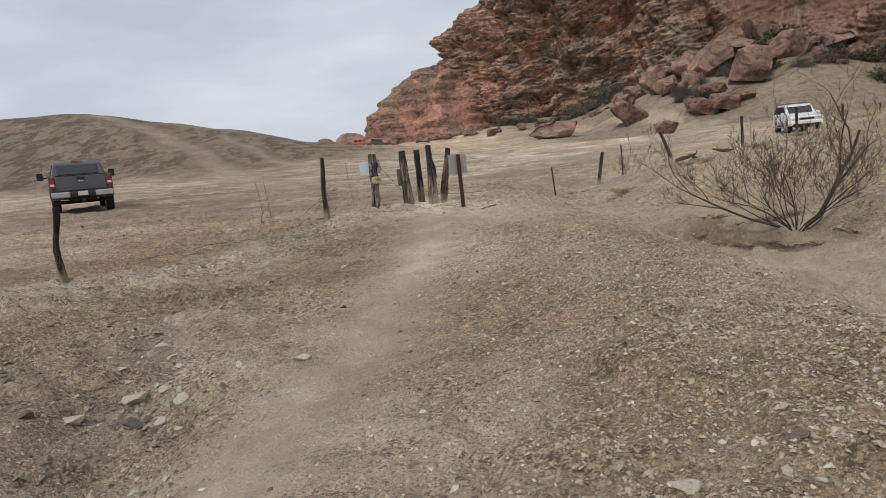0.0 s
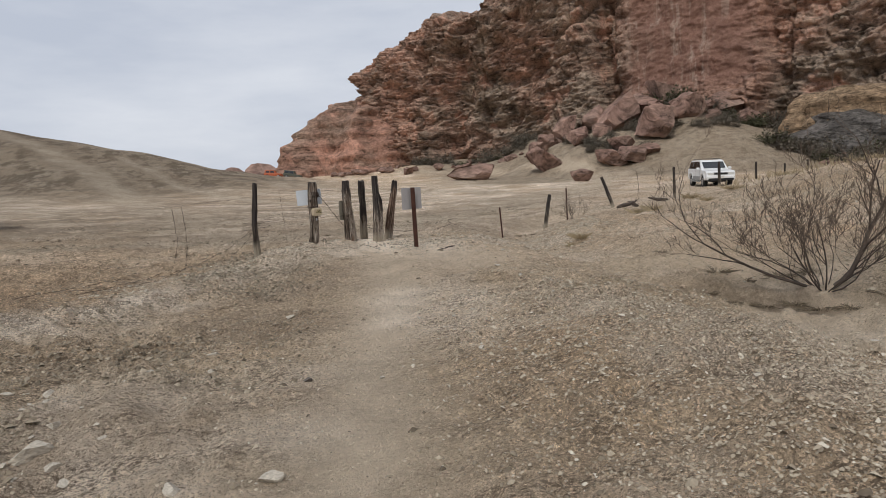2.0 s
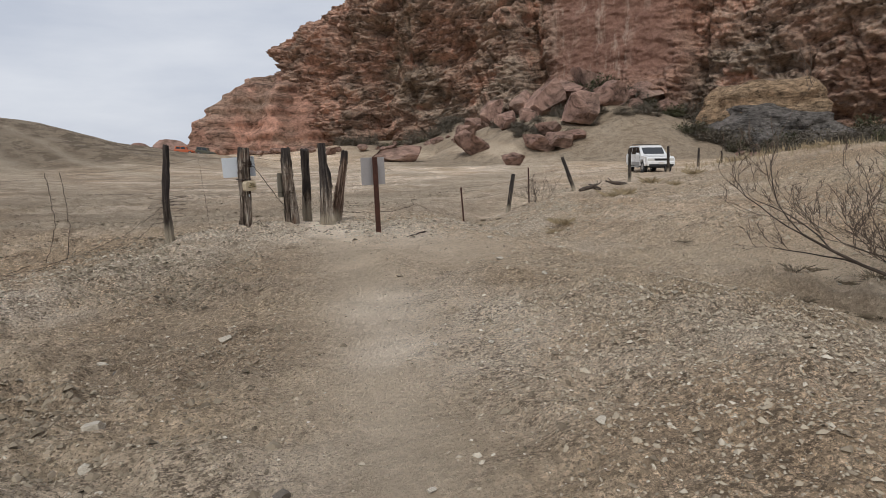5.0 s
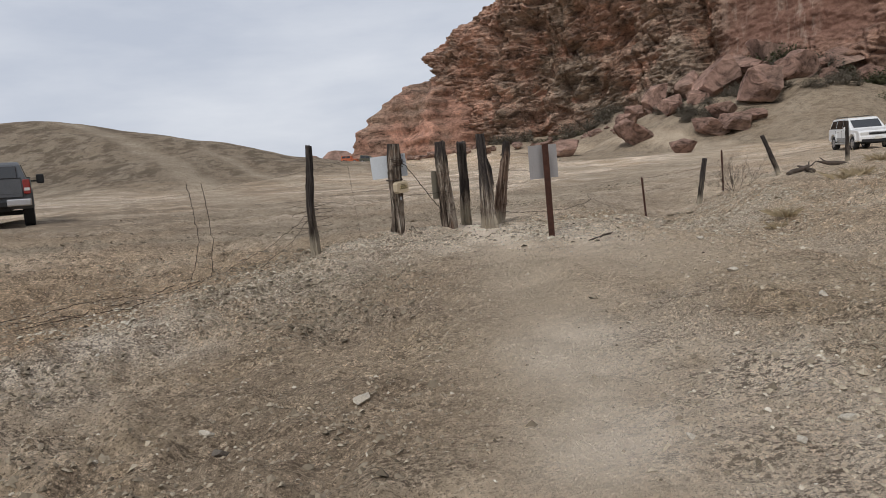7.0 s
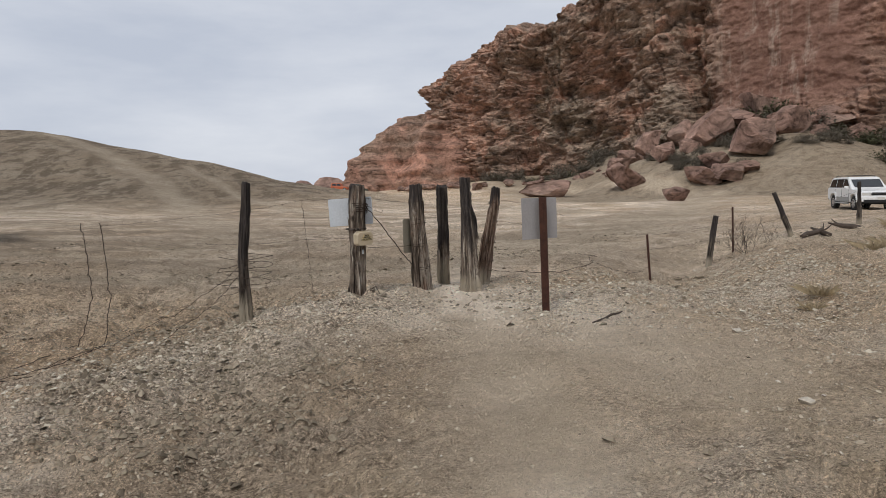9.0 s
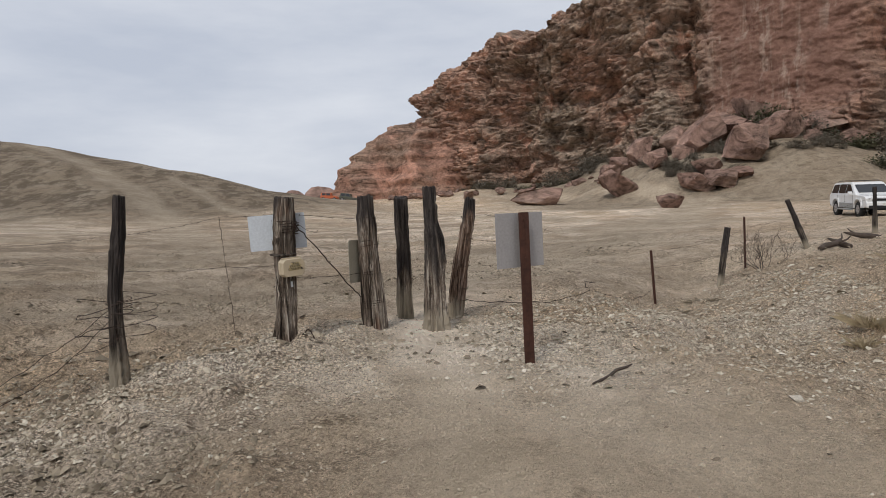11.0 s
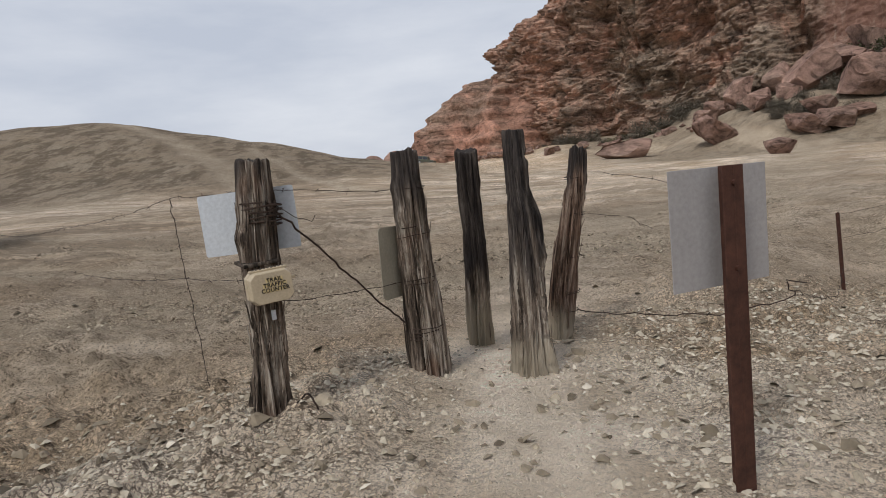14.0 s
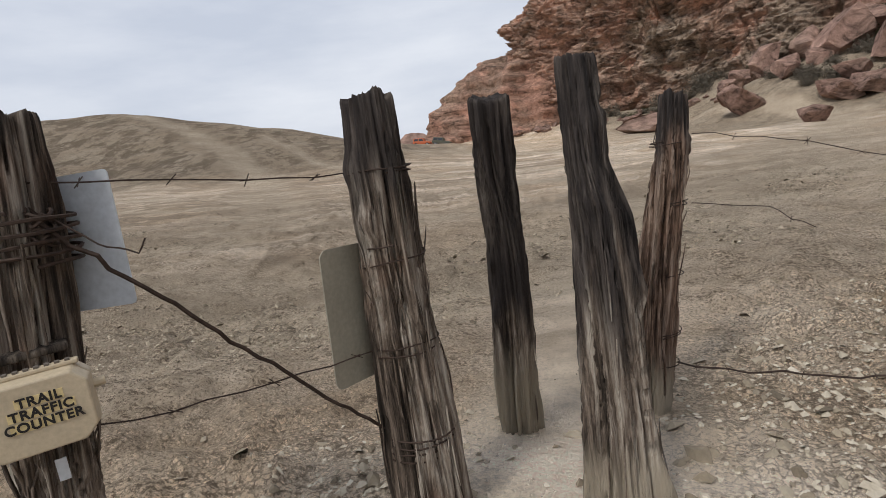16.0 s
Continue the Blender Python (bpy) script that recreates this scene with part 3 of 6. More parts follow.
def cliff_at(U, V):
    """U: metres along the foot from the free end; V: 0 at the foot, 1 at the rim, 2 far back on top."""
    px = np.array([24, 7, -2, -4, 2, 15, 35, 55, 70, 83, 92, 101, 112], float)
    py = np.array([215, 196, 180, 168, 159, 147, 136, 119, 101, 83, 64, 27, -60], float)
    run = np.r_[0, np.cumsum(np.hypot(np.diff(px), np.diff(py)))]
    dense = np.linspace(0, run[-1], 500)
    ker = np.hanning(23) / np.hanning(23).sum()
    sx, sy = np.interp(dense, run, px), np.interp(dense, run, py)
    sx = np.convolve(np.pad(sx, 11, mode="edge"), ker, "valid")
    sy = np.convolve(np.pad(sy, 11, mode="edge"), ker, "valid")
    bx, by = np.interp(U, dense, sx), np.interp(U, dense, sy)
    tx, ty = np.gradient(sx, dense), np.gradient(sy, dense)
    nx, ny = np.interp(U, dense, ty), np.interp(U, dense, -tx)
    ln = np.hypot(nx, ny) + 1e-9
    nx, ny = nx / ln, ny / ln
    foot = land(bx + 2 * nx, by + 2 * ny) - 3.0
    rim = np.interp(U, (0, 30, 45, 50, 55, 60, 66, 78, 84, 90, 96, 104, 108.5, 111.5, 130, 150, 180, 330), (20, 22, 24, 27, 33.5, 36.5, 38.5, 42.4, 42.6, 42.8, 43.0, 45.4, 48.5, 57, 66, 71, 72, 68)) + 1.2 * fbm(U / 5, 0.0, 3, 5, 7, 0.6)
    v = np.clip(V, 0, 1)
    z = foot + (rim - foot) * v
    back = np.clip(V - 1, 0, 1)
    z = z + 10 * back ** 0.7 - 5 * back
    h = z - foot
    lean = 0.16 * h + 5.5 * np.clip(v - 0.82, 0, 1) ** 2 / 0.0324 * 0.8
    nose = np.exp(-0.5 * ((U - 56) / 8) ** 2) * (2.6 * np.exp(-0.5 * ((z - 31.6) / 2.0) ** 2) - 2.4 * np.exp(-0.5 * ((z - 26.8) / 2.2) ** 2))
    # beds: level at the free end, rising past the gully, with ragged shelves
    rise = np.interp(U, (0, 82, 96, 128, 145, 330), (0, 0, 3, 16, 19, 24))
    tilt = z - rise + 3.2 * fbm(U / 24, z / 20, 0, 3, 201) + 0.7 * fbm(U / 4, z / 4, 0, 3, 203)
    shelf = lambda q: np.clip((q % 1) * 1.35, 0, 1) - 0.5
    beds = 0.9 * shelf(tilt / 4.6) + 0.62 * shelf(tilt / 1.7 + 0.5 * fbm(U / 9, z / 9, 1, 2, 205)) + 0.35 * shelf(tilt / 0.75 + 0.8 * fbm(U / 5, z / 5, 1, 2, 207))
    # clefts: one in the lower gully, one beside the smooth slab, one at its far edge
    lean_u = U - 0.10 * (z - 20)
    cleft = -7.0 * np.exp(-0.5 * ((U - 90 - 0.12 * (z - 12)) / np.interp(z, (5, 30, 44), (1.9, 3.6, 5.0))) ** 2) * (1 - 0.55 * ramp(26, 42, z))
    cleft = cleft - 8.5 * np.exp(-0.5 * ((U - 127 + 0.10 * (z - 20) + 1.2 * vnoise(z / 5, 0, 0, 19)) / 1.7) ** 2)
    cleft = cleft - 5.0 * np.exp(-0.5 * ((U - 157.5 + 0.7 * vnoise(z / 6, 0, 0, 23)) / 1.2) ** 2) - 3.5 * ramp(157, 159, U)
    cracks = -2.6 * np.clip(1 - np.abs(fbm(U / 15, z / 50, 5, 3, 211)) / 0.09, 0, 1) - 1.3 * np.clip(1 - np.abs(fbm(U / 4.5 + z / 14, z / 16, 7, 3, 213)) / 0.12, 0, 1)
    big = 3.6 * fbm(U / 26, z / 22, 2, 3, 221) + 2.0 * fbm(lean_u / 5.5 + z / 9, z / 3.6 - U / 14, 4, 6, 223, 0.66)
    panel = np.exp(-(((U - 143) / 13.2) ** 8)) * ramp(13, 19, z) * (1 - ramp(56, 62, z))
    CLIFF_PANEL.append(panel)
    out = (beds * (1 - 0.9 * panel) + cracks * (1 - 0.85 * panel) + big * (1 - 0.7 * panel) + cleft) * (1 - 0.6 * back) - lean + nose
    recess = 12 * back * 4
    X = bx + nx * (out - recess)
    Y = by + ny * (out - recess)
    return X, Y, z + 0.5 * fbm(U / 2.2, z / 2.2, 9, 3, 227) * v


cliff = sheet("cliff", np.r_[np.linspace(0, 36, 60), np.linspace(36.3, 190, 640), np.linspace(191, 330, 90)], np.r_[np.linspace(0, 1, 290), np.linspace(1.02, 2, 20)], cliff_at, CLIFF_ROCK)
put_attr(cliff, "slab", CLIFF_PANEL[0].ravel())
tagged(cliff, "tall red-brown sandstone cliff with slanting beds and dark stains", "cliff", kind="structure")


def knoll(name, cx, cy, rx, ry, z0, h, mat, seed, power=0.75, rough=1.0, turn=0.0):
    """A rounded rock mass, seen from all round."""
    def at(U, V):
        a, r = U * 2 * math.pi, V
        wob = 1 + 0.16 * fbm(2.2 * np.cos(a), 2.2 * np.sin(a), r * 2, 3, seed)
        px, py = rx * np.cos(a) * r * wob, ry * np.sin(a) * r * wob
        z = h * (1 - r ** (2 / power)).clip(0, 1) ** power
        z = z * (1 + 0.10 * fbm(px / 7, py / 7, 0, 3, seed + 3))
        bed = 0.8 * rough * (np.abs(((z / 3.1 + 0.5 * fbm(px / 12, py / 12, 0, 2, seed + 5)) % 1) - 0.5) * 2 - 0.5)
        d = (bed + 0.9 * rough * fbm(px / 3.5, py / 3.5, z / 3.5, 4, seed + 9)) * np.minimum(1, r * 3)
        px, py = px + d * np.cos(a), py + d * np.sin(a)
        c, s = math.cos(turn), math.sin(turn)
        return cx + c * px - s * py, cy + s * px + c * py, z0 + z
    return sheet(name, np.linspace(0, 1, 150), np.linspace(1, 0.002, 70), at, mat)


dome = knoll("rock_dome", 2.0, 169, 25, 17, 2.0, 22.6, DOME_ROCK, 301, 0.78, 1.5)
tagged(dome, "rounded red sandstone dome at the end of the cliff", "rock dome", kind="structure")


# ---- small builders ----
def add_box(bm, c, s, bevel=0.0, turn=None):
    m = Matrix.Translation(c) @ (turn or Matrix()) @ Matrix.Diagonal((*s, 1))
    r = bmesh.ops.create_cube(bm, size=1.0, matrix=m)
    if bevel:
        es = list({e for v in r["verts"] for e in v.link_edges})
        bmesh.ops.bevel(bm, geom=es, offset=bevel, segments=2, affect="EDGES", profile=0.5)
    return bm


def a_box(c, s, bevel=0.0, turn=None):
    return add_box(bmesh.new(), c, s, bevel, turn)


def add_tube(bm, pts, radii, sides=6, cap=True):
    """A tube through points, thick as the radii say."""
    pts = [Vector(p) for p in pts]
    rings = []
    for i, p in enumerate(pts):
        d = (pts[min(i + 1, len(pts) - 1)] - pts[max(i - 1, 0)]).normalized()
        a = d.orthogonal().normalized() if i == 0 else (rings[-1][1] - d * rings[-1][1].dot(d)).normalized()
        b = d.cross(a)
        r = radii[i] if not isinstance(radii, float) else radii
        rings.append(([bm.verts.new(p + r * (math.cos(k * 2 * math.pi / sides) * a + math.sin(k * 2 * math.pi / sides) * b)) for k in range(sides)], a))
    for (r0, _), (r1, _) in zip(rings, rings[1:]):
        for k in range(sides):
            bm.faces.new((r0[k], r0[(k + 1) % sides], r1[(k + 1) % sides], r1[k]))
    if cap:
        bm.faces.new(rings[0][0][::-1])
        bm.faces.new(rings[-1][0])
    return bm


def a_prism(profile, y0, y1, bevel=0.0, pinch=None):
    """A side outline (x, z) drawn out from y0 to y1. pinch: (z, factor): narrows towards that height."""
    bm = bmesh.new()
    low = min(z for _, z in profile)
    def at(x, y, z):
        if pinch:
            f = 1 + (pinch[1] - 1) * max(0, (z - low) / (pinch[0] - low))
            y = y * f
        return bm.verts.new((x, y, z))
    a = [at(x, y0, z) for x, z in profile]
    b = [at(x, y1, z) for x, z in profile]
    n = len(profile)
    for i in range(n):
        bm.faces.new((a[i], a[(i + 1) % n], b[(i + 1) % n], b[i]))
    bm.faces.new(a[::-1])
    bm.faces.new(b)
    bmesh.ops.recalc_face_normals(bm, faces=bm.faces[:])
    if bevel:
        bmesh.ops.bevel(bm, geom=bm.edges[:], offset=bevel, segments=2, affect="EDGES", profile=0.5, clamp_overlap=True)
    return bm


def add_disc(bm, c, r, width, sides=24, bevel=0.0):
    """A cylinder lying along y."""
    m = Matrix.Translation(c) @ pose(0, 0, 0, 90, 0, 0)
    k = bmesh.ops.create_cone(bm, cap_ends=True, segments=sides, radius1=r, radius2=r, depth=width, matrix=m)
    if bevel:
        es = [e for e in {e for v in k["verts"] for e in v.link_edges} if abs(e.calc_face_angle(0)) > 1]
        bmesh.ops.bevel(bm, geom=es, offset=bevel, segments=2, affect="EDGES", profile=0.5)
    return bm


# ---- materials of the things ----
def wood_material(name, low, high, char=True):
    m = material(name, low, 0.9, 0, 0.2)
    k = Nodes(m)
    grain = k.noise(9, 8, 0.7, k.coords((3.2, 3.2, 0.16)))
    fibre = k.noise(40, 4, 0.6, k.coords((2.5, 2.5, 0.06)))
    patch = k.noise(3.0, 4)
    c = k.curve(grain, [(0.34, tuple(a * 0.08 for a in low)), (0.43, tuple(a * 0.30 for a in low)), (0.51, low), (0.64, high)])
    c = k.mix(0.6, c, k.curve(fibre, [(0.3, 0.45), (0.55, 1.0), (0.75, 1.35)]), "MULTIPLY")
    c = k.mix(k.curve(patch, [(0.54, 0.0), (0.74, 0.55)]), c, (0.22, 0.120, 0.078))
    if char:
        burn = k.math("MULTIPLY", k.attr("burnt"), k.curve(k.noise(6, 5, 0.65, k.coords((1.6, 1.6, 0.35))), [(0.45, 1.0), (0.62, 0.80), (0.76, 0.25)]))
        c = k.mix(burn, c, k.curve(grain, [(0.35, (0.014, 0.012, 0.012)), (0.65, (0.075, 0.062, 0.056))]))
        c = k.mix(k.attr("dusty"), c, (0.36, 0.31, 0.235))
    k.color(c)
    k.bump(grain, 1.0, 0.018)
    k.bump(fibre, 0.8, 0.006)
    return m


def speckled(name, base, rough, amount=0.25, scale=12.0, metal=0.0, spec=0.4):
    m = material(name, base, rough, metal, spec)
    k = Nodes(m)
    n = k.noise(scale, 6, 0.65)
    fine_ = k.noise(scale * 9, 3, 0.6)
    c = k.curve(n, [(0.3, tuple(a * (1 - amount) for a in base)), (0.7, tuple(min(1, a * (1 + amount)) for a in base))])
    k.color(k.mix(0.35, c, k.curve(fine_, [(0.3, 0.7), (0.7, 1.25)]), "MULTIPLY"))
    k.bump(fine_, 0.12, 0.003)
    return m


WOOD_GREY = wood_material("weathered_juniper", (0.195, 0.150, 0.116), (0.52, 0.46, 0.385))
WOOD_RED = wood_material("reddish_juniper", (0.17, 0.108, 0.076), (0.42, 0.32, 0.25))
WOOD_DARK = wood_material("old_fence_wood", (0.085, 0.068, 0.055), (0.21, 0.175, 0.14))
WIRE = speckled("rusty_wire", (0.055, 0.036, 0.027), 0.75, 0.5, 60, 0.4)
RUST = speckled("rusted_steel", (0.072, 0.030, 0.020), 0.7, 0.45, 18, 0.2)
SIGN_BACK = speckled("dull_aluminium", (0.34, 0.325, 0.32), 0.55, 0.06, 6, 0.0)
SIGN_PALE = speckled("pale_sign_back", (0.56, 0.59, 0.62), 0.5, 0.05, 6)
SIGN_OLIVE = speckled("faded_olive_sign", (0.30, 0.275, 0.215), 0.6, 0.10, 8)
BOX_TAN = speckled("tan_plastic", (0.50, 0.415, 0.29), 0.5, 0.06, 10)
LETTER_BLACK = speckled("black_letters", (0.015, 0.013, 0.012), 0.6, 0.2, 20)
STICKER = speckled("yellow_sticker", (0.66, 0.53, 0.27), 0.6, 0.08, 20)
TWIG = speckled("bare_twig", (0.135, 0.098, 0.072), 0.9, 0.4, 20)
TWIG_DARK = speckled("bark", (0.075, 0.056, 0.043), 0.9, 0.45, 14)
STRAW = speckled("dry_grass", (0.36, 0.285, 0.175), 0.85, 0.35, 5)
STRAW_DARK = speckled("old_grass", (0.20, 0.16, 0.11), 0.9, 0.4, 6)
SHRUB_GREY = speckled("grey_brush", (0.135, 0.115, 0.088), 0.95, 0.45, 1.5)
SHRUB_GREEN = speckled("olive_brush", (0.085, 0.085, 0.045), 0.95, 0.45, 1.5)


def pebble_material(name, dark, mid_, light):
    m = material(name, mid_, 0.9, 0, 0.2)
    k = Nodes(m)
    c = k.curve(k.island(), [(0.0, dark), (0.45, mid_), (0.86, mid_), (1.0, light)])
    k.color(k.mix(0.5, c, k.curve(k.noise(30, 4, 0.6), [(0.3, 0.65), (0.7, 1.25)]), "MULTIPLY"))
    return m


PEBBLE = pebble_material("gravel", (0.17, 0.134, 0.096), (0.44, 0.37, 0.275), (0.64, 0.575, 0.47))
MUD_CHIP = pebble_material("dried_mud_chips", (0.30, 0.252, 0.185), (0.52, 0.455, 0.355), (0.68, 0.61, 0.50))
CLOD = pebble_material("dark_clods", (0.12, 0.096, 0.068), (0.27, 0.222, 0.16), (0.42, 0.355, 0.265))
STONE = speckled("loose_stone", (0.45, 0.40, 0.325), 0.9, 0.35, 9)
STONE_DARK = speckled("dark_stone", (0.13, 0.11, 0.09), 0.9, 0.4, 9)


# ---- posts ----
def wooden_post(name, base, top, radii, seed, mat, label, burnt=0.0, dusty=0.0, bow=0.0, bow_at=0.5, flat=1.0, group="fence posts", offs=None, strips=0):
    """A split trunk set in the ground: grooved, knotted, with a ragged head."""
    bx, by = base
    bz = ground_z(bx, by)
    b, t = Vector((bx, by, bz)), Vector(top)
    axis = t - b
    h = axis.length
    nr, ns = (150, 120) if strips else (72, 56)
    A, S = np.meshgrid(np.linspace(0, 2 * math.pi, ns, endpoint=False), np.linspace(-0.14 / h, 1, nr), indexing="xy")
    rad = 0.93 * np.interp(S, np.linspace(0, 1, len(radii)), radii)
    ca, sa = np.cos(A), np.sin(A)
    tw = A + 0.5 * S + 0.25 * fbm(S * 2.2, 0.0, seed, 2, seed)
    groove = fbm(np.cos(tw) * 4.5, np.sin(tw) * 4.5, S * 1.6, 3, seed + 1, 0.6)
    deep = np.clip(1 - np.abs(fbm(np.cos(tw) * 1.6, np.sin(tw) * 1.6, S * 0.9, 2, seed + 2)) / 0.10, 0, 1)
    lump = fbm(ca * 1.1, sa * 1.1, S * 3.0, 3, seed + 4)
    string = fbm(np.cos(tw) * 9.5, np.sin(tw) * 9.5, S * 1.3 + 0.3 * lump, 3, seed + 8, 0.65)
    split = np.clip(1 - np.abs(fbm(np.cos(tw) * 3.2, np.sin(tw) * 3.2, S * 0.8, 2, seed + 9)) / 0.07, 0, 1)
    knots = sum(0.22 * np.exp(-(((S - fs) / 0.035) ** 2) - ((np.angle(np.exp(1j * (A - fa)))) / 0.5) ** 2) for fs, fa in ((0.3 + 0.05 * (seed % 5), seed * 1.3), (0.62 + 0.03 * (seed % 4), seed * 2.1), (0.84, seed * 0.7)))
    r = rad * (1 + 0.15 * groove + 0.12 * string - 0.34 * deep - 0.26 * split + 0.17 * lump + knots)
    r = r * (1 - 0.06 * ramp(0.99, 1.0, S))
    shift = bow * np.exp(-0.5 * ((S - bow_at) / 0.22) ** 2) + (np.interp(S, np.linspace(0, 1, len(offs)), offs) if offs else 0)
    X = r * ca + shift
    Y = r * sa * flat
    Z = S * h + (0.014 * vnoise(ca * 2.4, sa * 2.4, 0, seed + 6) + 0.006 * string) * ramp(0.93, 1, S)
    verts = np.stack([X.ravel(), Y.ravel(), Z.ravel()], 1)
    i = np.arange((nr - 1) * ns)
    row, col = i // ns, i % ns
    faces = np.stack([row * ns + col, row * ns + (col + 1) % ns, (row + 1) * ns + (col + 1) % ns, (row + 1) * ns + col], 1).tolist()
    n0 = len(verts)
    verts = np.vstack([verts, [[float(X[-1].mean()), float(Y[-1].mean()), h - 0.012]]])
    faces += [[(nr - 1) * ns + c, (nr - 1) * ns + (c + 1) % ns, n0] for c in range(ns)]
    ob = new(name, mesh_from(name, verts, faces, mat))
    s_all = np.r_[S.ravel(), 1.0]
    put_attr(ob, "burnt", ramp(1 - burnt - 0.10, 1 - burnt + 0.10, s_all + 0.14 * np.r_[lump.ravel(), 0]) if burnt > 0 else np.zeros(len(s_all)))
    put_attr(ob, "dusty", 0.85 * (1 - ramp(dusty * 0.6, dusty + 0.12, s_all)) if dusty > 0 else np.zeros(len(s_all)))
    ob.matrix_world = Matrix.Translation(b) @ Vector((0, 0, 1)).rotation_difference(axis).to_matrix().to_4x4()
    if strips:
        # loose strings of bark, some curling away
        rng = np.random.default_rng(seed)
        bm = bmesh.new()
        for _ in range(strips):
            c, i0 = rng.integers(0, ns), rng.integers(12, nr - 40)
            n_ = rng.integers(12, 34)
            w = rng.uniform(0.002, 0.0055)
            lift = rng.uniform(0.002, 0.006)
            curl = rng.uniform(0.0, 0.035) * (rng.random() < 0.45)
            line = []
            for q in range(n_):
                i_ = i0 + q
                out = 1 + (lift + curl * (q / n_) ** 3) / max(0.03, r[i_, c])
                line.append((X[i_, c] * out, Y[i_, c] * out, Z[i_, c]))
            add_tube(bm, line[::2], [w * math.sin(math.pi * (0.12 + 0.80 * q / len(line[::2]))) for q in range(len(line[::2]))], 4, False)
        peel = part("bark", bm, mat, ob, "stringy peeling bark", True)
        zs = np.array([v.co.z for v in peel.data.vertices]) / h
        put_attr(peel, "burnt", 0.9 * ramp(1 - burnt - 0.10, 1 - burnt + 0.10, zs) if burnt > 0 else 0 * zs)
        put_attr(peel, "dusty", 0 * zs)
        tagged(peel, kind="stuff")
    return tagged(ob, label, "post", group)


wooden_post("gate_post", (-1.86, 14.46), (-1.795, 14.468, 1.627), (0.105, 0.090, 0.080, 0.086, 0.098, 0.094, 0.076), 11, WOOD_GREY, "shaggy weathered juniper post with torn bark, carrying a counter box", 0.10, strips=90)
wooden_post("gate_post", (-1.12, 15.08), (-1.144, 15.062, 1.627), (0.112, 0.104, 0.096, 0.092, 0.088, 0.080), 23, WOOD_GREY, "grey stringy juniper post with a charred head, wrapped in wire", 0.22, strips=90)
wooden_post("gate_post", (-0.843, 15.68), (-0.808, 15.45, 1.613), (0.088, 0.086, 0.080, 0.070, 0.076, 0.088), 37, WOOD_GREY, "fire-blackened wooden post with a pale dusty foot", 0.62, 0.22, offs=(0, 0.004, 0.012, 0.010, -0.006, 0), strips=14)
wooden_post("gate_post", (-0.53, 15.14), (-0.513, 15.45, 1.70), (0.145, 0.122, 0.105, 0.104, 0.116, 0.112, 0.078, 0.070, 0.066), 53, WOOD_GREY, "tall twisted split post, half charred, with a hollow foot", 0.58, 0.05, offs=(0, 0.012, 0.026, 0.034, 0.036, 0.030, 0.004, 0, 0), strips=36)
wooden_post("gate_post", (-0.27, 15.92), (-0.027, 16.16, 1.578), (0.088, 0.094, 0.094, 0.088, 0.084, 0.072), 71, WOOD_RED, "reddish split juniper post with a blackened head", 0.22, 0.08, offs=(0, -0.02, -0.028, -0.01, 0.006, 0), strips=60)
wooden_post("fence_post", (-2.84, 13.5), (-2.80, 13.60, 1.657), (0.060, 0.056, 0.052, 0.055, 0.052, 0.040), 83, WOOD_DARK, "slim charred fence post with a grey foot and tangled wire", 0.55, 0.1, -0.035, 0.45)
wooden_post("fence_post", (-5.75, 8.66), (-5.62, 8.6, 1.30), (0.055, 0.052, 0.048, 0.048, 0.044, 0.040), 97, WOOD_DARK, "crooked dark fence post leaning beside a dirt bank", 0.3, 0.08, -0.07, 0.45)
wooden_post("fence_post", (4.60, 19.6), (4.84, 19.75, 0.93), (0.060, 0.058, 0.056, 0.054, 0.050), 101, WOOD_DARK, "leaning wooden fence post with a grey foot", 0.45, 0.12)
wooden_post("fence_post", (7.95, 22.3), (7.62, 22.5, 1.36), (0.060, 0.058, 0.056, 0.054, 0.050), 113, WOOD_DARK, "leaning dark wooden fence post", 0.6, 0.12)
wooden_post("fence_post", (12.0, 25.6), (12.0, 25.6, 1.60), (0.06, 0.058, 0.055, 0.05), 127, WOOD_DARK, "dark upright wooden fence post", 0.6, 0.1)
FAR_POSTS = ((16.1, 29.0, 1.22), (20.4, 32.5, 1.16), (24.8, 36.1, 1.1), (29.1, 39.7, 1.25), (33.6, 43.4, 1.3), (39.6, 48.3, 1.2), (46.5, 54.0, 1.5), (53.5, 59.7, 1.3))
for n, (x, y, h) in enumerate(FAR_POSTS):
    z = float(land(np.array([x]), np.array([y]))[0])
    wooden_post("fence_post", (x, y), (x + 0.08 * math.sin(3 * n), y, z + h), (0.065, 0.06, 0.055), 140 + n, WOOD_DARK, "dark upright wooden fence post", 0.6, 0.1)


def tee_post(x, y, top, lean=(0, 0)):
    """A studded steel T post."""
    z = float(land(np.array([x]), np.array([y]))[0])
    p = thing("steel_post", pose(x, y, z), "thin rusted steel T-post standing in the sand", "post", "steel fence posts")
    h = top - z
    tilt = Matrix.Rotation(lean[0], 4, "Y") @ Matrix.Rotation(lean[1], 4, "X")
    part("flange", a_box((0, 0, h / 2 - 0.1), (0.042, 0.005, h + 0.2), 0, None), RUST, p).matrix_local = tilt
    part("web", a_box((0, 0.02, h / 2 - 0.1), (0.006, 0.035, h + 0.2), 0, None), RUST, p).matrix_local = tilt
    bm = bmesh.new()
    for k in range(int(h / 0.055)):
        add_box(bm, (0, -0.007, 0.08 + 0.055 * k), (0.016, 0.010, 0.020))
    tagged(part("studs", bm, RUST, p), kind="stuff").matrix_local = tilt


tee_post(3.05, 18.6, 0.68, (-0.05, 0))
tee_post(5.74, 20.85, 1.08)


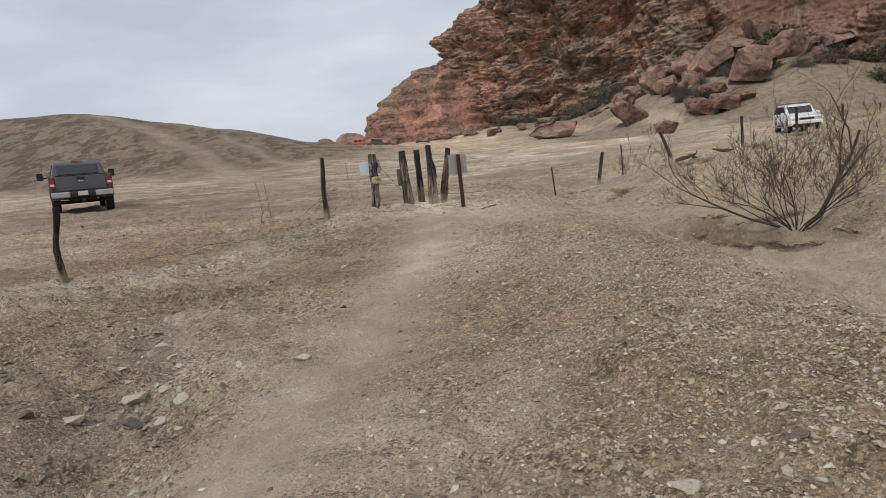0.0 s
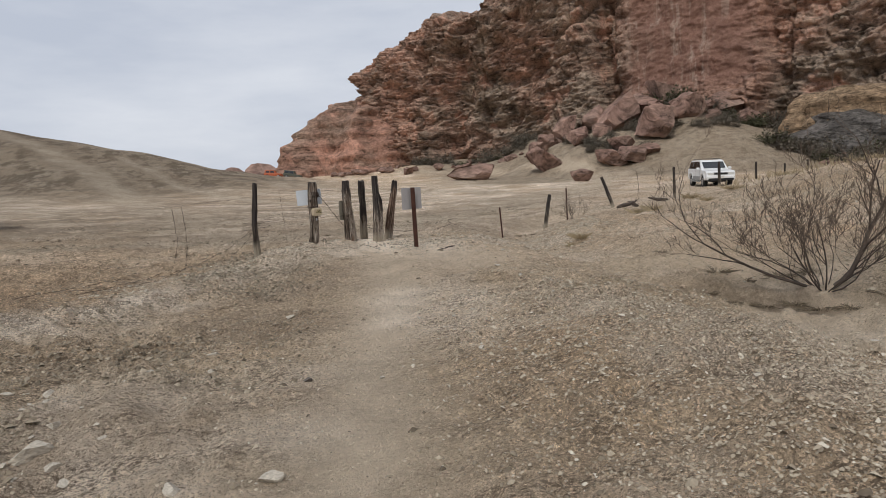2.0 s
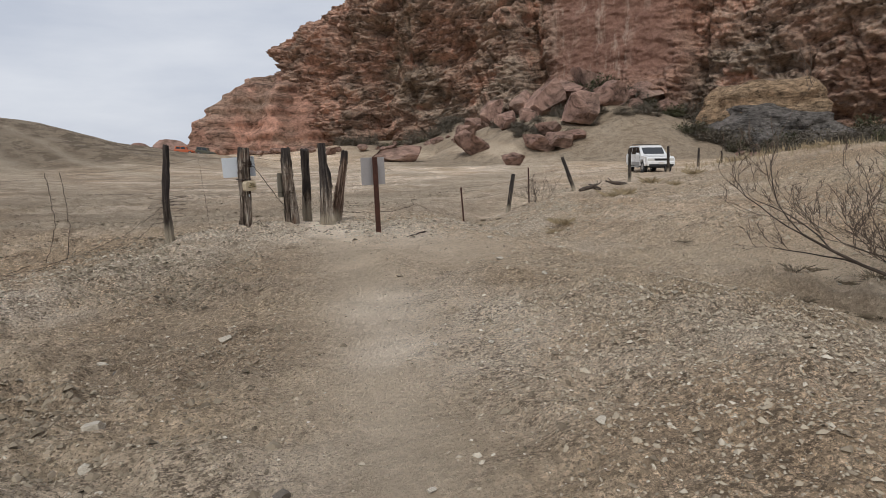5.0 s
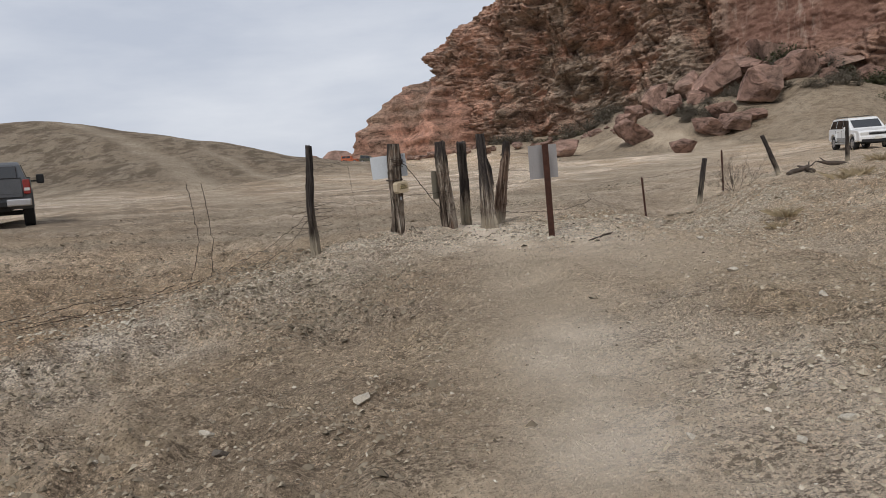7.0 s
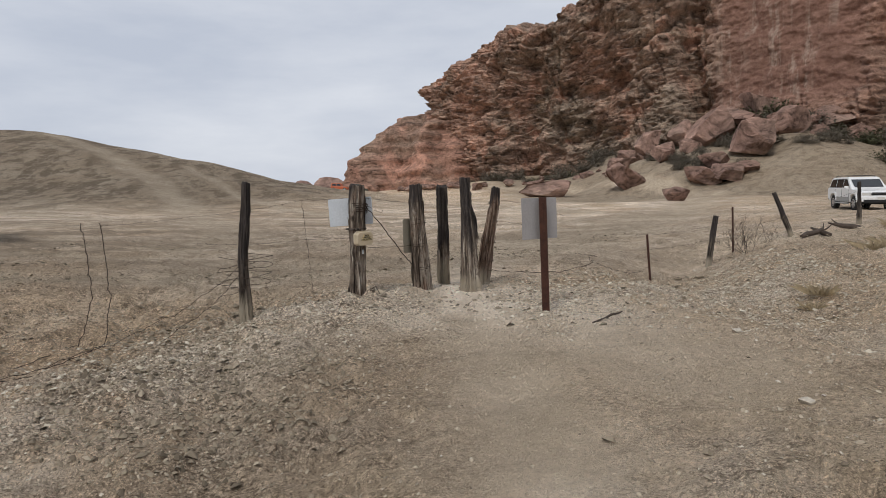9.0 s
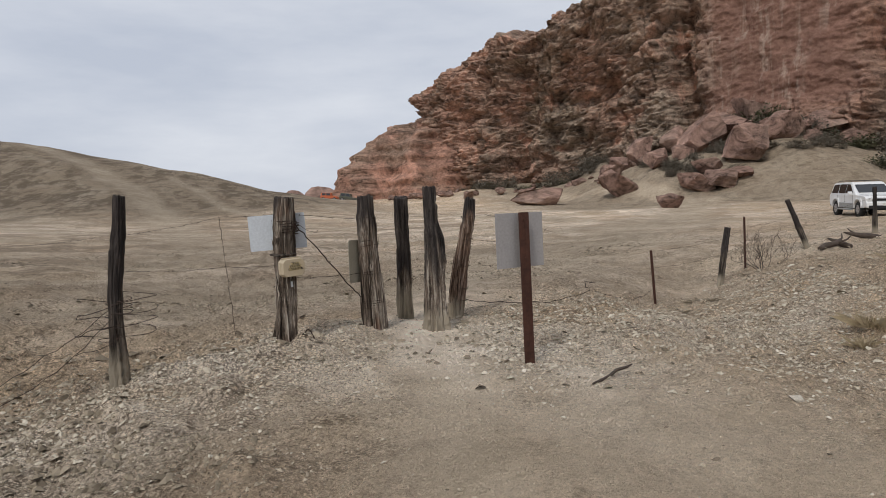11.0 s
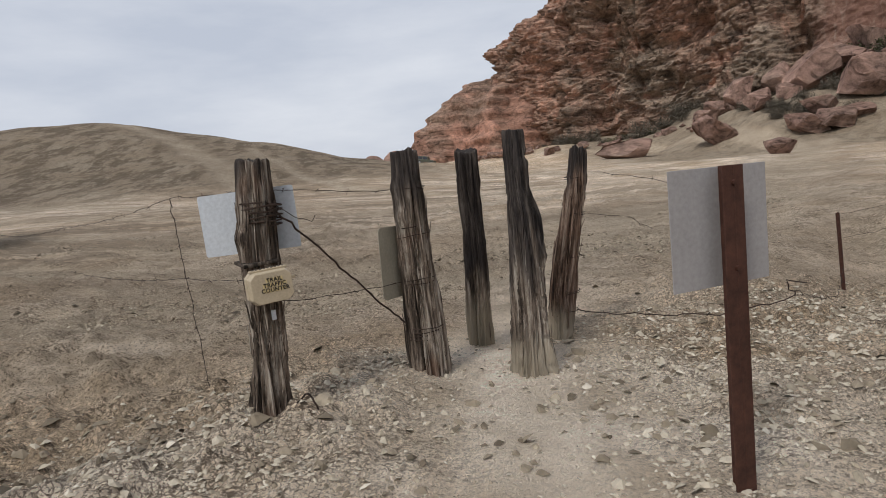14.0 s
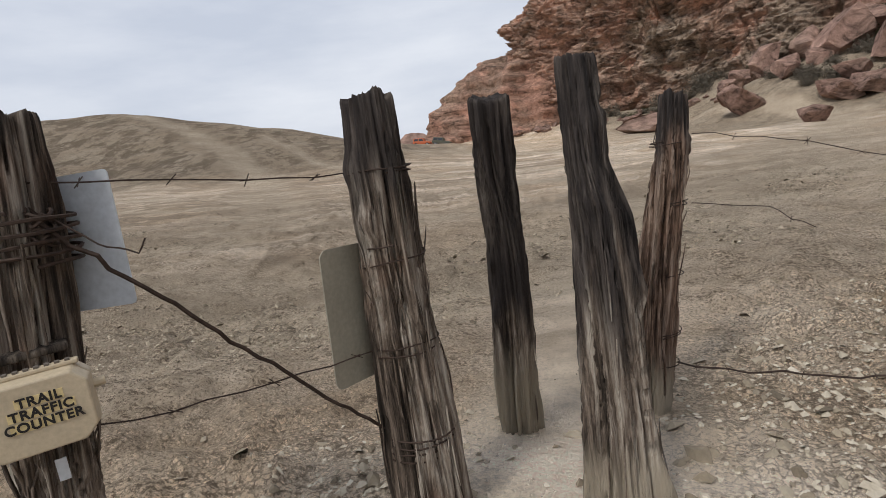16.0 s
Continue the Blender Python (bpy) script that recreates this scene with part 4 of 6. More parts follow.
# ---- sign post and panels ----
def sign_on_post(x, y, top):
    z = float(land(np.array([x]), np.array([y]))[0])
    s = thing("sign_post", pose(x, y, z, 0, 0, 27), "bare back of a square sign on a rusty steel post", "sign")
    h = top - z
    bm = bmesh.new()
    add_box(bm, (0, 0, h / 2 - 0.12), (0.012, 0.060, h + 0.24), 0.002)
    add_box(bm, (0.026, -0.028, h / 2 - 0.12), (0.045, 0.006, h + 0.24), 0.002)
    add_box(bm, (-0.026, -0.028, h / 2 - 0.12), (0.045, 0.006, h + 0.24), 0.002)
    part("post", bm, RUST, s, "dark rust-brown steel channel post")
    part("panel", a_box((0.005, 0.040, h - 0.217), (0.455, 0.004, 0.43), 0.0015), SIGN_BACK, s, "plain grey metal sign back")
    for dz in (-0.06, -0.36):
        bm = add_disc(bmesh.new(), (0, -0.034, h + dz), 0.010, 0.012, 6)
        part("bolt", bm, RUST, s)
    return s


sign_on_post(0.17, 13.80, 1.39)


def rounded_panel(w, h, t, r):
    bm = bmesh.new()
    ring = []
    for cx, cz, a0 in ((w / 2 - r, h / 2 - r, 0), (-w / 2 + r, h / 2 - r, 90), (-w / 2 + r, -h / 2 + r, 180), (w / 2 - r, -h / 2 + r, 270)):
        for k in range(5):
            a = radians(a0 + 22.5 * k)
            ring.append((cx + r * math.cos(a), cz + r * math.sin(a)))
    f = [bm.verts.new((x, -t / 2, z)) for x, z in ring]
    b = [bm.verts.new((x, t / 2, z)) for x, z in ring]
    n = len(ring)
    for i in range(n):
        bm.faces.new((f[i], b[i], b[(i + 1) % n], f[(i + 1) % n]))
    bm.faces.new(f)
    bm.faces.new(b[::-1])
    bmesh.ops.recalc_face_normals(bm, faces=bm.faces[:])
    return bm


pale_sign = thing("sign", pose(-1.90, 14.575, 1.325, 0, -2, 2), "blank pale blue-grey sign back fixed behind a gate post", "sign")
part("panel", rounded_panel(0.50, 0.315, 0.004, 0.012), SIGN_PALE, pale_sign)
olive_sign = thing("sign", pose(-1.262, 15.055, 0.995, 0, 1.5, 62), "faded olive metal sign with rounded corners, edge on to the path", "sign")
part("panel", rounded_panel(0.26, 0.415, 0.004, 0.03), SIGN_OLIVE, olive_sign)
for s_, x_, zs_ in ((pale_sign, 0.07, (0.10, -0.10)), (olive_sign, 0.09, (0.15, -0.15))):
    for z_ in zs_:
        part("bolt", add_disc(bmesh.new(), (x_, -0.004, z_), 0.008, 0.010, 6), RUST, s_)


# ---- trail counter ----
def letters(text, size, mat, parent, at):
    c = bpy.data.curves.new("lettering", "FONT")
    c.body, c.size, c.align_x, c.align_y, c.extrude, c.space_character = text, size, "CENTER", "CENTER", 0.0006, 1.12
    c.offset = 0.0009
    ob = bpy.data.objects.new("lettering", c)
    scene.collection.objects.link(ob)
    bpy.context.view_layer.update()
    me = bpy.data.meshes.new_from_object(ob.evaluated_get(bpy.context.evaluated_depsgraph_get()))
    bpy.data.objects.remove(ob)
    me.materials.clear()
    me.materials.append(mat)
    o = new("lettering", me)
    o.parent = parent
    o.matrix_local = at
    return tagged(o, "black stencilled capital letters")


counter = thing("trail_counter", pose(-1.745, 14.352, 1.018, 3, -2.5, 38), "tan plastic trail counter box strapped to a wooden post", "counter box")
w, h, d = 0.212, 0.158, 0.085
body_bm = bmesh.new()
ring_xy = [(-w / 2 + 0.028, -h / 2), (w / 2 - 0.028, -h / 2), (w / 2, -h / 2 + 0.028), (w / 2, h / 2 - 0.028), (w / 2 - 0.028, h / 2), (-w / 2 + 0.028, h / 2), (-w / 2, h / 2 - 0.028), (-w / 2, -h / 2 + 0.028)]


def cut_box(bm, ring, y0, y1, shrink=1.0):
    a = [bm.verts.new((x * shrink, y0, z * shrink)) for x, z in ring]
    b = [bm.verts.new((x, y1, z)) for x, z in ring]
    n = len(ring)
    for i in range(n):
        bm.faces.new((a[i], b[i], b[(i + 1) % n], a[(i + 1) % n]))
    bm.faces.new(a)
    bm.faces.new(b[::-1])
    bmesh.ops.recalc_face_normals(bm, faces=bm.faces[:])
    bmesh.ops.bevel(bm, geom=bm.edges[:], offset=0.004, segments=2, affect="EDGES", profile=0.5)
    return bm


part("case", cut_box(bmesh.new(), ring_xy, 0.0, d / 2, 1.0), BOX_TAN, counter, smooth=False)
part("lid", cut_box(bmesh.new(), ring_xy, -d / 2, -0.003, 0.93), BOX_TAN, counter, "tan lid with cut corners")
part("rim", a_box((0, -0.0015, h / 2 + 0.004), (w * 0.86, 0.020, 0.010), 0.003), BOX_TAN, counter)
bm = bmesh.new()
for k in range(9):
    add_box(bm, (-0.072 + 0.018 * k, -0.004, h / 2 + 0.010), (0.009, 0.012, 0.005))
part("hinge", bm, STONE_DARK, counter, "dark hinge knuckles")
bm = add_tube(bmesh.new(), [(w / 2 - 0.002, 0.01, 0.02), (w / 2 + 0.022, 0.01, 0.022)], 0.010, 10)
part("eye", bm, BOX_TAN, counter, "round sensor eye")
for line, z in (("TRAIL", 0.036), ("TRAFFIC", 0.012), ("COUNTER", -0.012)):
    letters(line, 0.0265, LETTER_BLACK, counter, Matrix.Translation((0.012, -d / 2 - 0.0022, z)) @ pose(0, 0, 0, 90, 0, 0))
    n_ = len(line)
    part("sticker", a_box((0.012, -d / 2 - 0.0005, z), (0.0165 * n_, 0.0014, 0.0195)), STICKER, counter, "yellow letter backing")
strap_bm = bmesh.new()
for dz in (0.005,):
    add_box(strap_bm, (-0.01, 0.130, 0.100 + dz), (0.178, 0.178, 0.018), 0.006)
part("strap", strap_bm, WOOD_DARK, counter, "dark rubber strap").scale = (0.98, 1, 1)
tag_bm = a_box((0.01, 0.045, -0.155), (0.022, 0.004, 0.05), 0.001)
part("tag", tag_bm, SIGN_PALE, counter, "small pale tag below the box")


# ---- wires ----
def wire(pts, label, r=0.0022, sag=0.0, barbs=0.0, steps=14, wobble=0.006, seed=1, group="fence wires"):
    rng = np.random.default_rng(seed)
    pts = [Vector(p) for p in pts]
    line = []
    for a, b in zip(pts, pts[1:]):
        n = max(4, int(steps * (b - a).length / 1.2))
        for k in range(n):
            t = k / n
            p = a.lerp(b, t)
            p.z -= sag * 4 * t * (1 - t) * (b - a).length
            line.append(p + Vector(rng.normal(0, wobble, 3) * (1 if 0 < k else 0)))
    line.append(pts[-1])
    w_ = new("wire")
    w_.matrix_world = Matrix.Translation(line[0])
    tagged(w_, label, "wire", group)
    o = line[0]
    bm = bmesh.new()
    add_tube(bm, [p - o for p in line], r, 5)
    part("strand", bm, WIRE, w_)
    if barbs:
        bm = bmesh.new()
        total = 0.0
        for a, b in zip(line, line[1:]):
            total += (b - a).length
            if total > barbs:
                total = 0.0
                for s in (1, -1):
                    d = Vector(rng.normal(0, 1, 3)).normalized() * 0.018
                    add_tube(bm, [a - o - d, a - o + d], 0.0014, 4)
        if bm.verts:
            tagged(part("barbs", bm, WIRE, w_), kind="stuff")
        else:
            bm.free()
    return w_


def coil(cx, cy, z0, z1, rad, turns, r, label, seed, wob=0.25):
    rng = np.random.default_rng(seed)
    n = int(turns * 18)
    ph = rng.uniform(0, 6)
    pts = []
    for k in range(n):
        a = ph + k / 18 * 2 * math.pi
        rr = rad * (1 + wob * math.sin(k * 0.37 + ph) * 0.6)
        pts.append((cx + rr * math.cos(a), cy + rr * math.sin(a), z0 + (z1 - z0) * k / n + 0.01 * wob * math.sin(k * 0.9)))
    w_ = new("wire")
    w_.matrix_world = Matrix.Translation(pts[0])
    tagged(w_, label, "wire", "fence wires")
    bm = bmesh.new()
    add_tube(bm, [Vector(p) - Vector(pts[0]) for p in pts], r, 5)
    part("strand", bm, WIRE, w_)


cable = (-1.72, 14.42, 1.40), (-1.50, 14.66, 1.07), (-1.30, 14.94, 0.74), (-1.225, 15.02, 0.635)
wire(cable, "dark twisted wire slanting between two gate posts", 0.0055, 0.01, 0.0, 30, 0.004, 3)
coil(-1.80, 14.465, 1.30, 1.42, 0.098, 5, 0.0045, "dark wire wound many times round a gate post", 4)
coil(-1.73, 14.44, 1.34, 1.42, 0.022, 5, 0.004, "knot of dark wire on a gate post", 5, 0.6)
coil(-1.135, 15.07, 0.53, 0.62, 0.108, 4, 0.003, "wire wound round the foot of a gate post", 6)
coil(-1.14, 15.065, 0.86, 0.90, 0.100, 1.6, 0.0025, "wire wound round a gate post", 7)
coil(-1.14, 15.065, 1.12, 1.20, 0.096, 1.6, 0.0025, "wire wound round a gate post", 8)
coil(-1.145, 15.062, 1.40, 1.42, 0.092, 1.5, 0.0025, "wire wound round a gate post", 9)
for k, z in enumerate((0.42, 0.55, 0.80, 1.10, 1.36)):
    f = (z - 0.17) / 1.41
    coil(-0.27 + 0.243 * f, 15.92 + 0.24 * f, z, z + 0.02, 0.094 - 0.012 * f, 1.4, 0.0025, "wire wound round a split gate post", 20 + k)
wire([(-1.745, 14.45, 1.475), (-1.235, 15.02, 1.415)], "thin barbed wire between two gate posts", 0.0022, 0.01, 0.16, 14, 0.004, 31)
wire([(-1.76, 14.50, 0.92), (-1.20, 15.04, 0.88)], "thin barbed wire between two gate posts", 0.0022, 0.02, 0.2, 14, 0.004, 32)
wire([(-1.72, 14.44, 1.41), (-1.62, 14.46, 1.33), (-1.54, 14.47, 1.30), (-1.52, 14.47, 1.33)], "loose curled end of wire", 0.002, 0, 0, 20, 0.003, 34)
wire([(-1.87, 14.55, 1.485), (-2.53, 15.0, 1.49), (-4.6, 16.8, 1.35), (-9.0, 21.0, 1.3)], "slack barbed wire of the old fence", 0.0018, 0.010, 0.2, 14, 0.003, 35)
wire([(-1.89, 14.55, 1.03), (-2.51, 15.0, 1.01), (-4.6, 16.8, 0.95)], "slack barbed wire of the old fence", 0.0018, 0.015, 0.25, 14, 0.003, 36)
wire([(-2.545, 15.0, 1.49), (-2.51, 15.0, 1.0), (-2.46, 15.0, 0.34)], "thin twisted fence stay hanging from the wire", 0.0022, 0, 0.07, 30, 0.003, 37)
wire([(0.03, 16.12, 1.40), (0.45, 16.0, 1.31), (0.85, 15.8, 1.15)], "loose barbed wire hanging from a gate post", 0.002, 0.0, 0.18, 14, 0.006, 38)
wire([(0.0, 16.08, 1.10), (0.25, 15.9, 1.07), (0.38, 15.8, 0.98)], "loose end of wire on a gate post", 0.002, 0.0, 0.18, 14, 0.006, 39)
wire([(-0.15, 15.92, 0.44), (0.35, 15.75, 0.40), (0.85, 15.6, 0.42), (1.15, 15.5, 0.52), (1.10, 15.5, 0.62), (1.2, 15.45, 0.60)], "dark barbed wire sagging above cracked mud", 0.0042, 0.02, 0.10, 20, 0.008, 40)
wire([(1.15, 15.5, 0.55), (1.9, 16.5, 0.25), (3.0, 18.5, 0.10)], "slack wire running down to a steel post", 0.002, 0.02, 0.25, 14, 0.008, 41)
for k, z in enumerate((0.35, 0.62)):
    wire([(3.05, 18.6, 0.05 + z), (4.66, 19.6, 0.12 + z), (5.74, 20.85, 0.25 + z), (7.8, 22.4, 0.4 + z), (12.0, 25.6, 0.7 + z)], "rusty barbed wire of the fence", 0.0022, 0.012, 0.3, 8, 0.006, 50 + k)
# tangle on the slim fence post
coil(-2.82, 13.55, 0.78, 0.92, 0.062, 3, 0.0028, "wire wound round a slim fence post", 60)
coil(-2.83, 13.53, 0.60, 0.95, 0.17, 4, 0.0026, "tangle of loose rusty wire on a fence post", 61, 0.9)
coil(-2.98, 13.40, 0.55, 0.95, 0.13, 3, 0.0026, "tangle of loose rusty wire on a fence post", 62, 0.9)
wire([(-2.86, 13.48, 0.85), (-3.1, 13.2, 0.62), (-3.5, 12.7, 0.38), (-4.1, 12.2, 0.20), (-5.2, 11.2, 0.17)], "loose rusty wire trailing onto the ground", 0.0026, 0.02, 0.2, 16, 0.012, 63)
wire([(-2.86, 13.48, 0.78), (-3.05, 13.1, 0.50), (-3.3, 12.6, 0.30)], "loose rusty wire trailing onto the ground", 0.0026, 0.02, 0.2, 16, 0.012, 64)
wire([(-1.76, 14.42, 0.20), (-1.70, 14.40, 0.42), (-1.64, 14.40, 0.46), (-1.60, 14.40, 0.38), (-1.58, 14.40, 0.22)], "bent loop of dark wire at the foot of a post", 0.005, 0, 0, 40, 0.003, 65)
# broken stays left standing in the flat beside the path
for x0, x1, seed in ((-4.22, -4.32, 66), (-4.05, -4.08, 67)):
    z0 = float(land(np.array([x1]), np.array([13.2]))[0])
    wire([(x0, 13.2, z0 + 1.16), (x0 + 0.03, 13.2, z0 + 0.8), (x0 + 0.05, 13.2, z0 + 0.45), (x1, 13.15, z0 - 0.02)], "thin rusty fence stay standing in the dirt", 0.0035, 0, 0.09, 24, 0.008, seed)


for pts, seed in ((((-4.32, 13.15), (-4.55, 12.75), (-4.95, 12.1), (-5.35, 11.6), (-5.8, 11.0)), 68), (((-4.08, 13.15), (-4.35, 12.5), (-4.7, 11.9), (-5.2, 11.3)), 69)):
    wire([(x, y, ground_z(x, y) + 0.03) for x, y in pts], "loose rusty wire trailing over the dirt from a broken stay", 0.0035, 0, 0.15, 18, 0.010, seed)


# ---- boulders ----
def boulder_mesh(name, seed, mat, cuts=17, sub=4):
    """An angular block: a ball sliced by planes, then roughened. Unit size, foot at z 0."""
    rng = np.random.default_rng(seed)
    bm = bmesh.new()
    bmesh.ops.create_icosphere(bm, subdivisions=sub, radius=1.0)
    v = np.array([p.co[:] for p in bm.verts])
    for _ in range(cuts):
        n = rng.normal(0, 1, 3)
        n /= np.linalg.norm(n)
        d = rng.uniform(0.34, 0.66)
        over = np.clip(v @ n - d, 0, None)
        v = v - over[:, None] * n
    v = v * (1 + 0.05 * fbm(v[:, 0] * 2, v[:, 1] * 2, v[:, 2] * 2, 4, seed)[:, None] + 0.02 * fbm(v[:, 0] * 7, v[:, 1] * 7, v[:, 2] * 7, 3, seed + 1)[:, None])
    lo, hi = v.min(0), v.max(0)
    v = (v - (lo + hi) / 2) / (hi - lo)
    v[:, 2] += 0.42
    for p, c in zip(bm.verts, v):
        p.co = c
    me = bpy.data.meshes.new(name)
    bm.to_mesh(me)
    bm.free()
    me.materials.append(mat)
    return me


def boulder(x, y, w, h, seed, label, mat=None, turn=None, deep=1.0):
    ob = new("boulder", boulder_mesh("boulder", seed, mat or BOULDER_ROCK))
    z = float(land(np.array([x]), np.array([y]))[0])
    rng = random.Random(seed)
    ob.matrix_world = Matrix.Translation((x, y, z - 0.06 * h)) @ Matrix.Rotation(rng.uniform(0, 6.3) if turn is None else turn, 4, "Z") @ Matrix.Diagonal((w, w * rng.uniform(0.7, 1.0) * deep, h * 1.12, 1))
    return tagged(ob, label, "boulder", "fallen boulders")


FALLEN = ((29.1, 100.1, 6.6, 4.2), (23.2, 66.5, 2.4, 1.7), (17.4, 100.0, 8.6, 2.7), (36.9, 90.7, 5.3, 2.5), (39.7, 89.0, 5.3, 2.4), (39.5, 93.4, 4.6, 2.5), (42.0, 89.1, 3.5, 1.9), (38.1, 114.4, 6.4, 5.2), (42.9, 112.5, 6.8, 5.2))
PILED = ((45.4, 106.8, 9.4, 6.0), (55.0, 110.0, 5.4, 5.2), (50.2, 106.1, 5.6, 4.8), (46.4, 95.5, 7.6, 4.8), (53.2, 98.5, 5.4, 4.4), (63.2, 103.5, 6.0, 4.2), (65.9, 100.5, 3.6, 2.6), (36.3, 102.5, 4.2, 3.2), (34.9, 115.5, 4.6, 3.0), (49.5, 99.0, 5.0, 3.6))
for k, (x, y, w_, h_) in enumerate(FALLEN):
    boulder(x, y, w_, h_, 400 + k, "red-brown sandstone boulder fallen on the pale slope")
for k, (x, y, w_, h_) in enumerate(PILED):
    boulder(x, y, w_, h_, 430 + k, "angular red sandstone block in a rockfall heap")
rng_b = random.Random(77)
for k in range(84):
    t = rng_b.random()
    x, y = 36 + 24 * t + rng_b.gauss(0, 2.4), 116 - 16 * t * rng_b.random() + rng_b.gauss(0, 4.0)
    w_ = rng_b.uniform(1.2, 3.9)
    boulder(x, y, w_, w_ * rng_b.uniform(0.5, 0.85), 2460 + k, "smaller broken sandstone block among the rockfall")
for k in range(34):
    t = rng_b.random()
    x, y = -8 + 44 * t + rng_b.gauss(0, 1.5), 150 - 30 * t + rng_b.gauss(0, 4)
    w_ = rng_b.uniform(0.8, 2.6)
    boulder(x, y, w_, w_ * rng_b.uniform(0.45, 0.75), 520 + k, "small broken rock lying along the cliff foot")
for k in range(16):
    x, y = rng_b.uniform(50, 85), rng_b.uniform(62, 96)
    w_ = rng_b.uniform(0.7, 2.0)
    boulder(x, y, w_, w_ * rng_b.uniform(0.35, 0.6), 570 + k, "brown rock half sunk in the pale slope", None)

# low ledges of other stone under the cliff
LEDGE_OCHRE = rock_material("ochre_ledge", (0.29, 0.20, 0.125), (0.27, 0.205, 0.14), (0.3, 0.3, 1.2), 1.4, (0, 0, 0), 1.35)
LEDGE_GREY = rock_material("grey_shale", (0.15, 0.135, 0.122), (0.165, 0.15, 0.135), (0.3, 0.3, 1.2), 1.4, (0, 0, 0), 1.05)
tagged(knoll("rock_ledge", 73, 87, 5, 9, 1.0, 11.2, LEDGE_OCHRE, 601, 0.35, 0.9, 0.75), "low ochre sandstone ledge under the cliff", "rock ledge", kind="structure")
tagged(knoll("rock_ledge", 71, 83, 6, 13, 0.0, 8.2, LEDGE_GREY, 611, 0.8, 1.3, 0.75), "grey shale slope under an ochre ledge", "rock ledge", kind="structure")


# ---- brush ----
def shrub_mesh(name, seed, mat, n=420, spread=1.0):
    """A crown of many small leaf clumps on short stems, one metre across."""
    rng = np.random.default_rng(seed)
    bm = bmesh.new()
    for _ in range(n):
        a, e, r = rng.uniform(0, 6.283), rng.uniform(0, 1), rng.uniform(0.25, 1) ** 0.6
        lobe = 1 + 0.35 * math.sin(3 * a + seed) + 0.2 * math.sin(5 * a + 2 * seed)
        p = Vector((0.5 * spread * r * lobe * math.cos(a) * math.sqrt(1 - 0.6 * e * e), 0.5 * spread * r * lobe * math.sin(a) * math.sqrt(1 - 0.6 * e * e), 0.04 + 0.62 * e * r))
        q = Matrix.Rotation(rng.uniform(0, 6.28), 4, Vector(rng.normal(0, 1, 3)))
        s = rng.uniform(0.012, 0.035)
        vs = [bm.verts.new(p + q @ Vector(c)) for c in ((-s, 0, 0), (0, s * 1.6, 0.3 * s), (s, 0, 0), (0, -s * 1.6, 0.3 * s))]
        bm.faces.new(vs)
        if rng.random() < 0.25:
            add_tube(bm, [(0, 0, 0), p * 0.5 + Vector(rng.normal(0, 0.03, 3)), p], [0.008, 0.005, 0.002], 3, False)
    me = bpy.data.meshes.new(name)
    bm.to_mesh(me)
    bm.free()
    me.materials.append(mat)
    return me


GREY_SHRUBS = [shrub_mesh("shrub", 700 + k, SHRUB_GREY) for k in range(3)]
GREEN_SHRUBS = [shrub_mesh("shrub", 710 + k, SHRUB_GREEN, 560) for k in range(3)]


def shrub(x, y, size, green, k):
    ob = new("shrub", (GREEN_SHRUBS if green else GREY_SHRUBS)[k % 3])
    z = ground_z(x, y)
    ob.matrix_world = Matrix.Translation((x, y, z - 0.03 * size)) @ Matrix.Rotation(k * 1.7, 4, "Z") @ Matrix.Diagonal((size, size, size * (0.8 + 0.3 * math.sin(k)), 1))
    tagged(ob, "dark olive desert shrub at the cliff foot" if green else "dry grey-brown shrub on the rocky slope", "shrub", "desert shrubs")


rng_s = random.Random(5)
for k in range(70):
    t = rng_s.random()
    x = np.interp(t, (0, 0.35, 0.6, 1), (14, 36, 55, 70)) + rng_s.gauss(0, 1.6)
    y = np.interp(t, (0, 0.35, 0.6, 1), (146, 130, 112, 96)) + rng_s.gauss(0, 1.6) - 2
    shrub(x, y, rng_s.uniform(2.2, 5.0), rng_s.random() < 0.3, k)
for k in range(30):
    shrub(rng_s.gauss(56, 5), rng_s.gauss(110.5, 1.8), rng_s.uniform(3, 6), True, k)
for k in range(60):
    shrub(rng_s.uniform(62, 84), rng_s.uniform(58, 84), rng_s.uniform(2.2, 4.6), k % 5 == 0, k)
for k in range(50):
    t = rng_s.random()
    shrub(60 + 20 * t + rng_s.gauss(0, 1.2), 86 - 26 * t + rng_s.gauss(0, 2.0), rng_s.uniform(2.6, 4.8), k % 7 == 0, k)
for k in range(70):
    shrub(rng_s.uniform(36, 60), rng_s.uniform(92, 112), rng_s.uniform(1.6, 3.4), False, k)
for k in range(26):
    t = rng_s.random()
    shrub(-14 + 30 * t + rng_s.gauss(0, 1), 164 - 17 * t + rng_s.gauss(0, 2), rng_s.uniform(1.5, 3.5), k % 3 == 0, k)


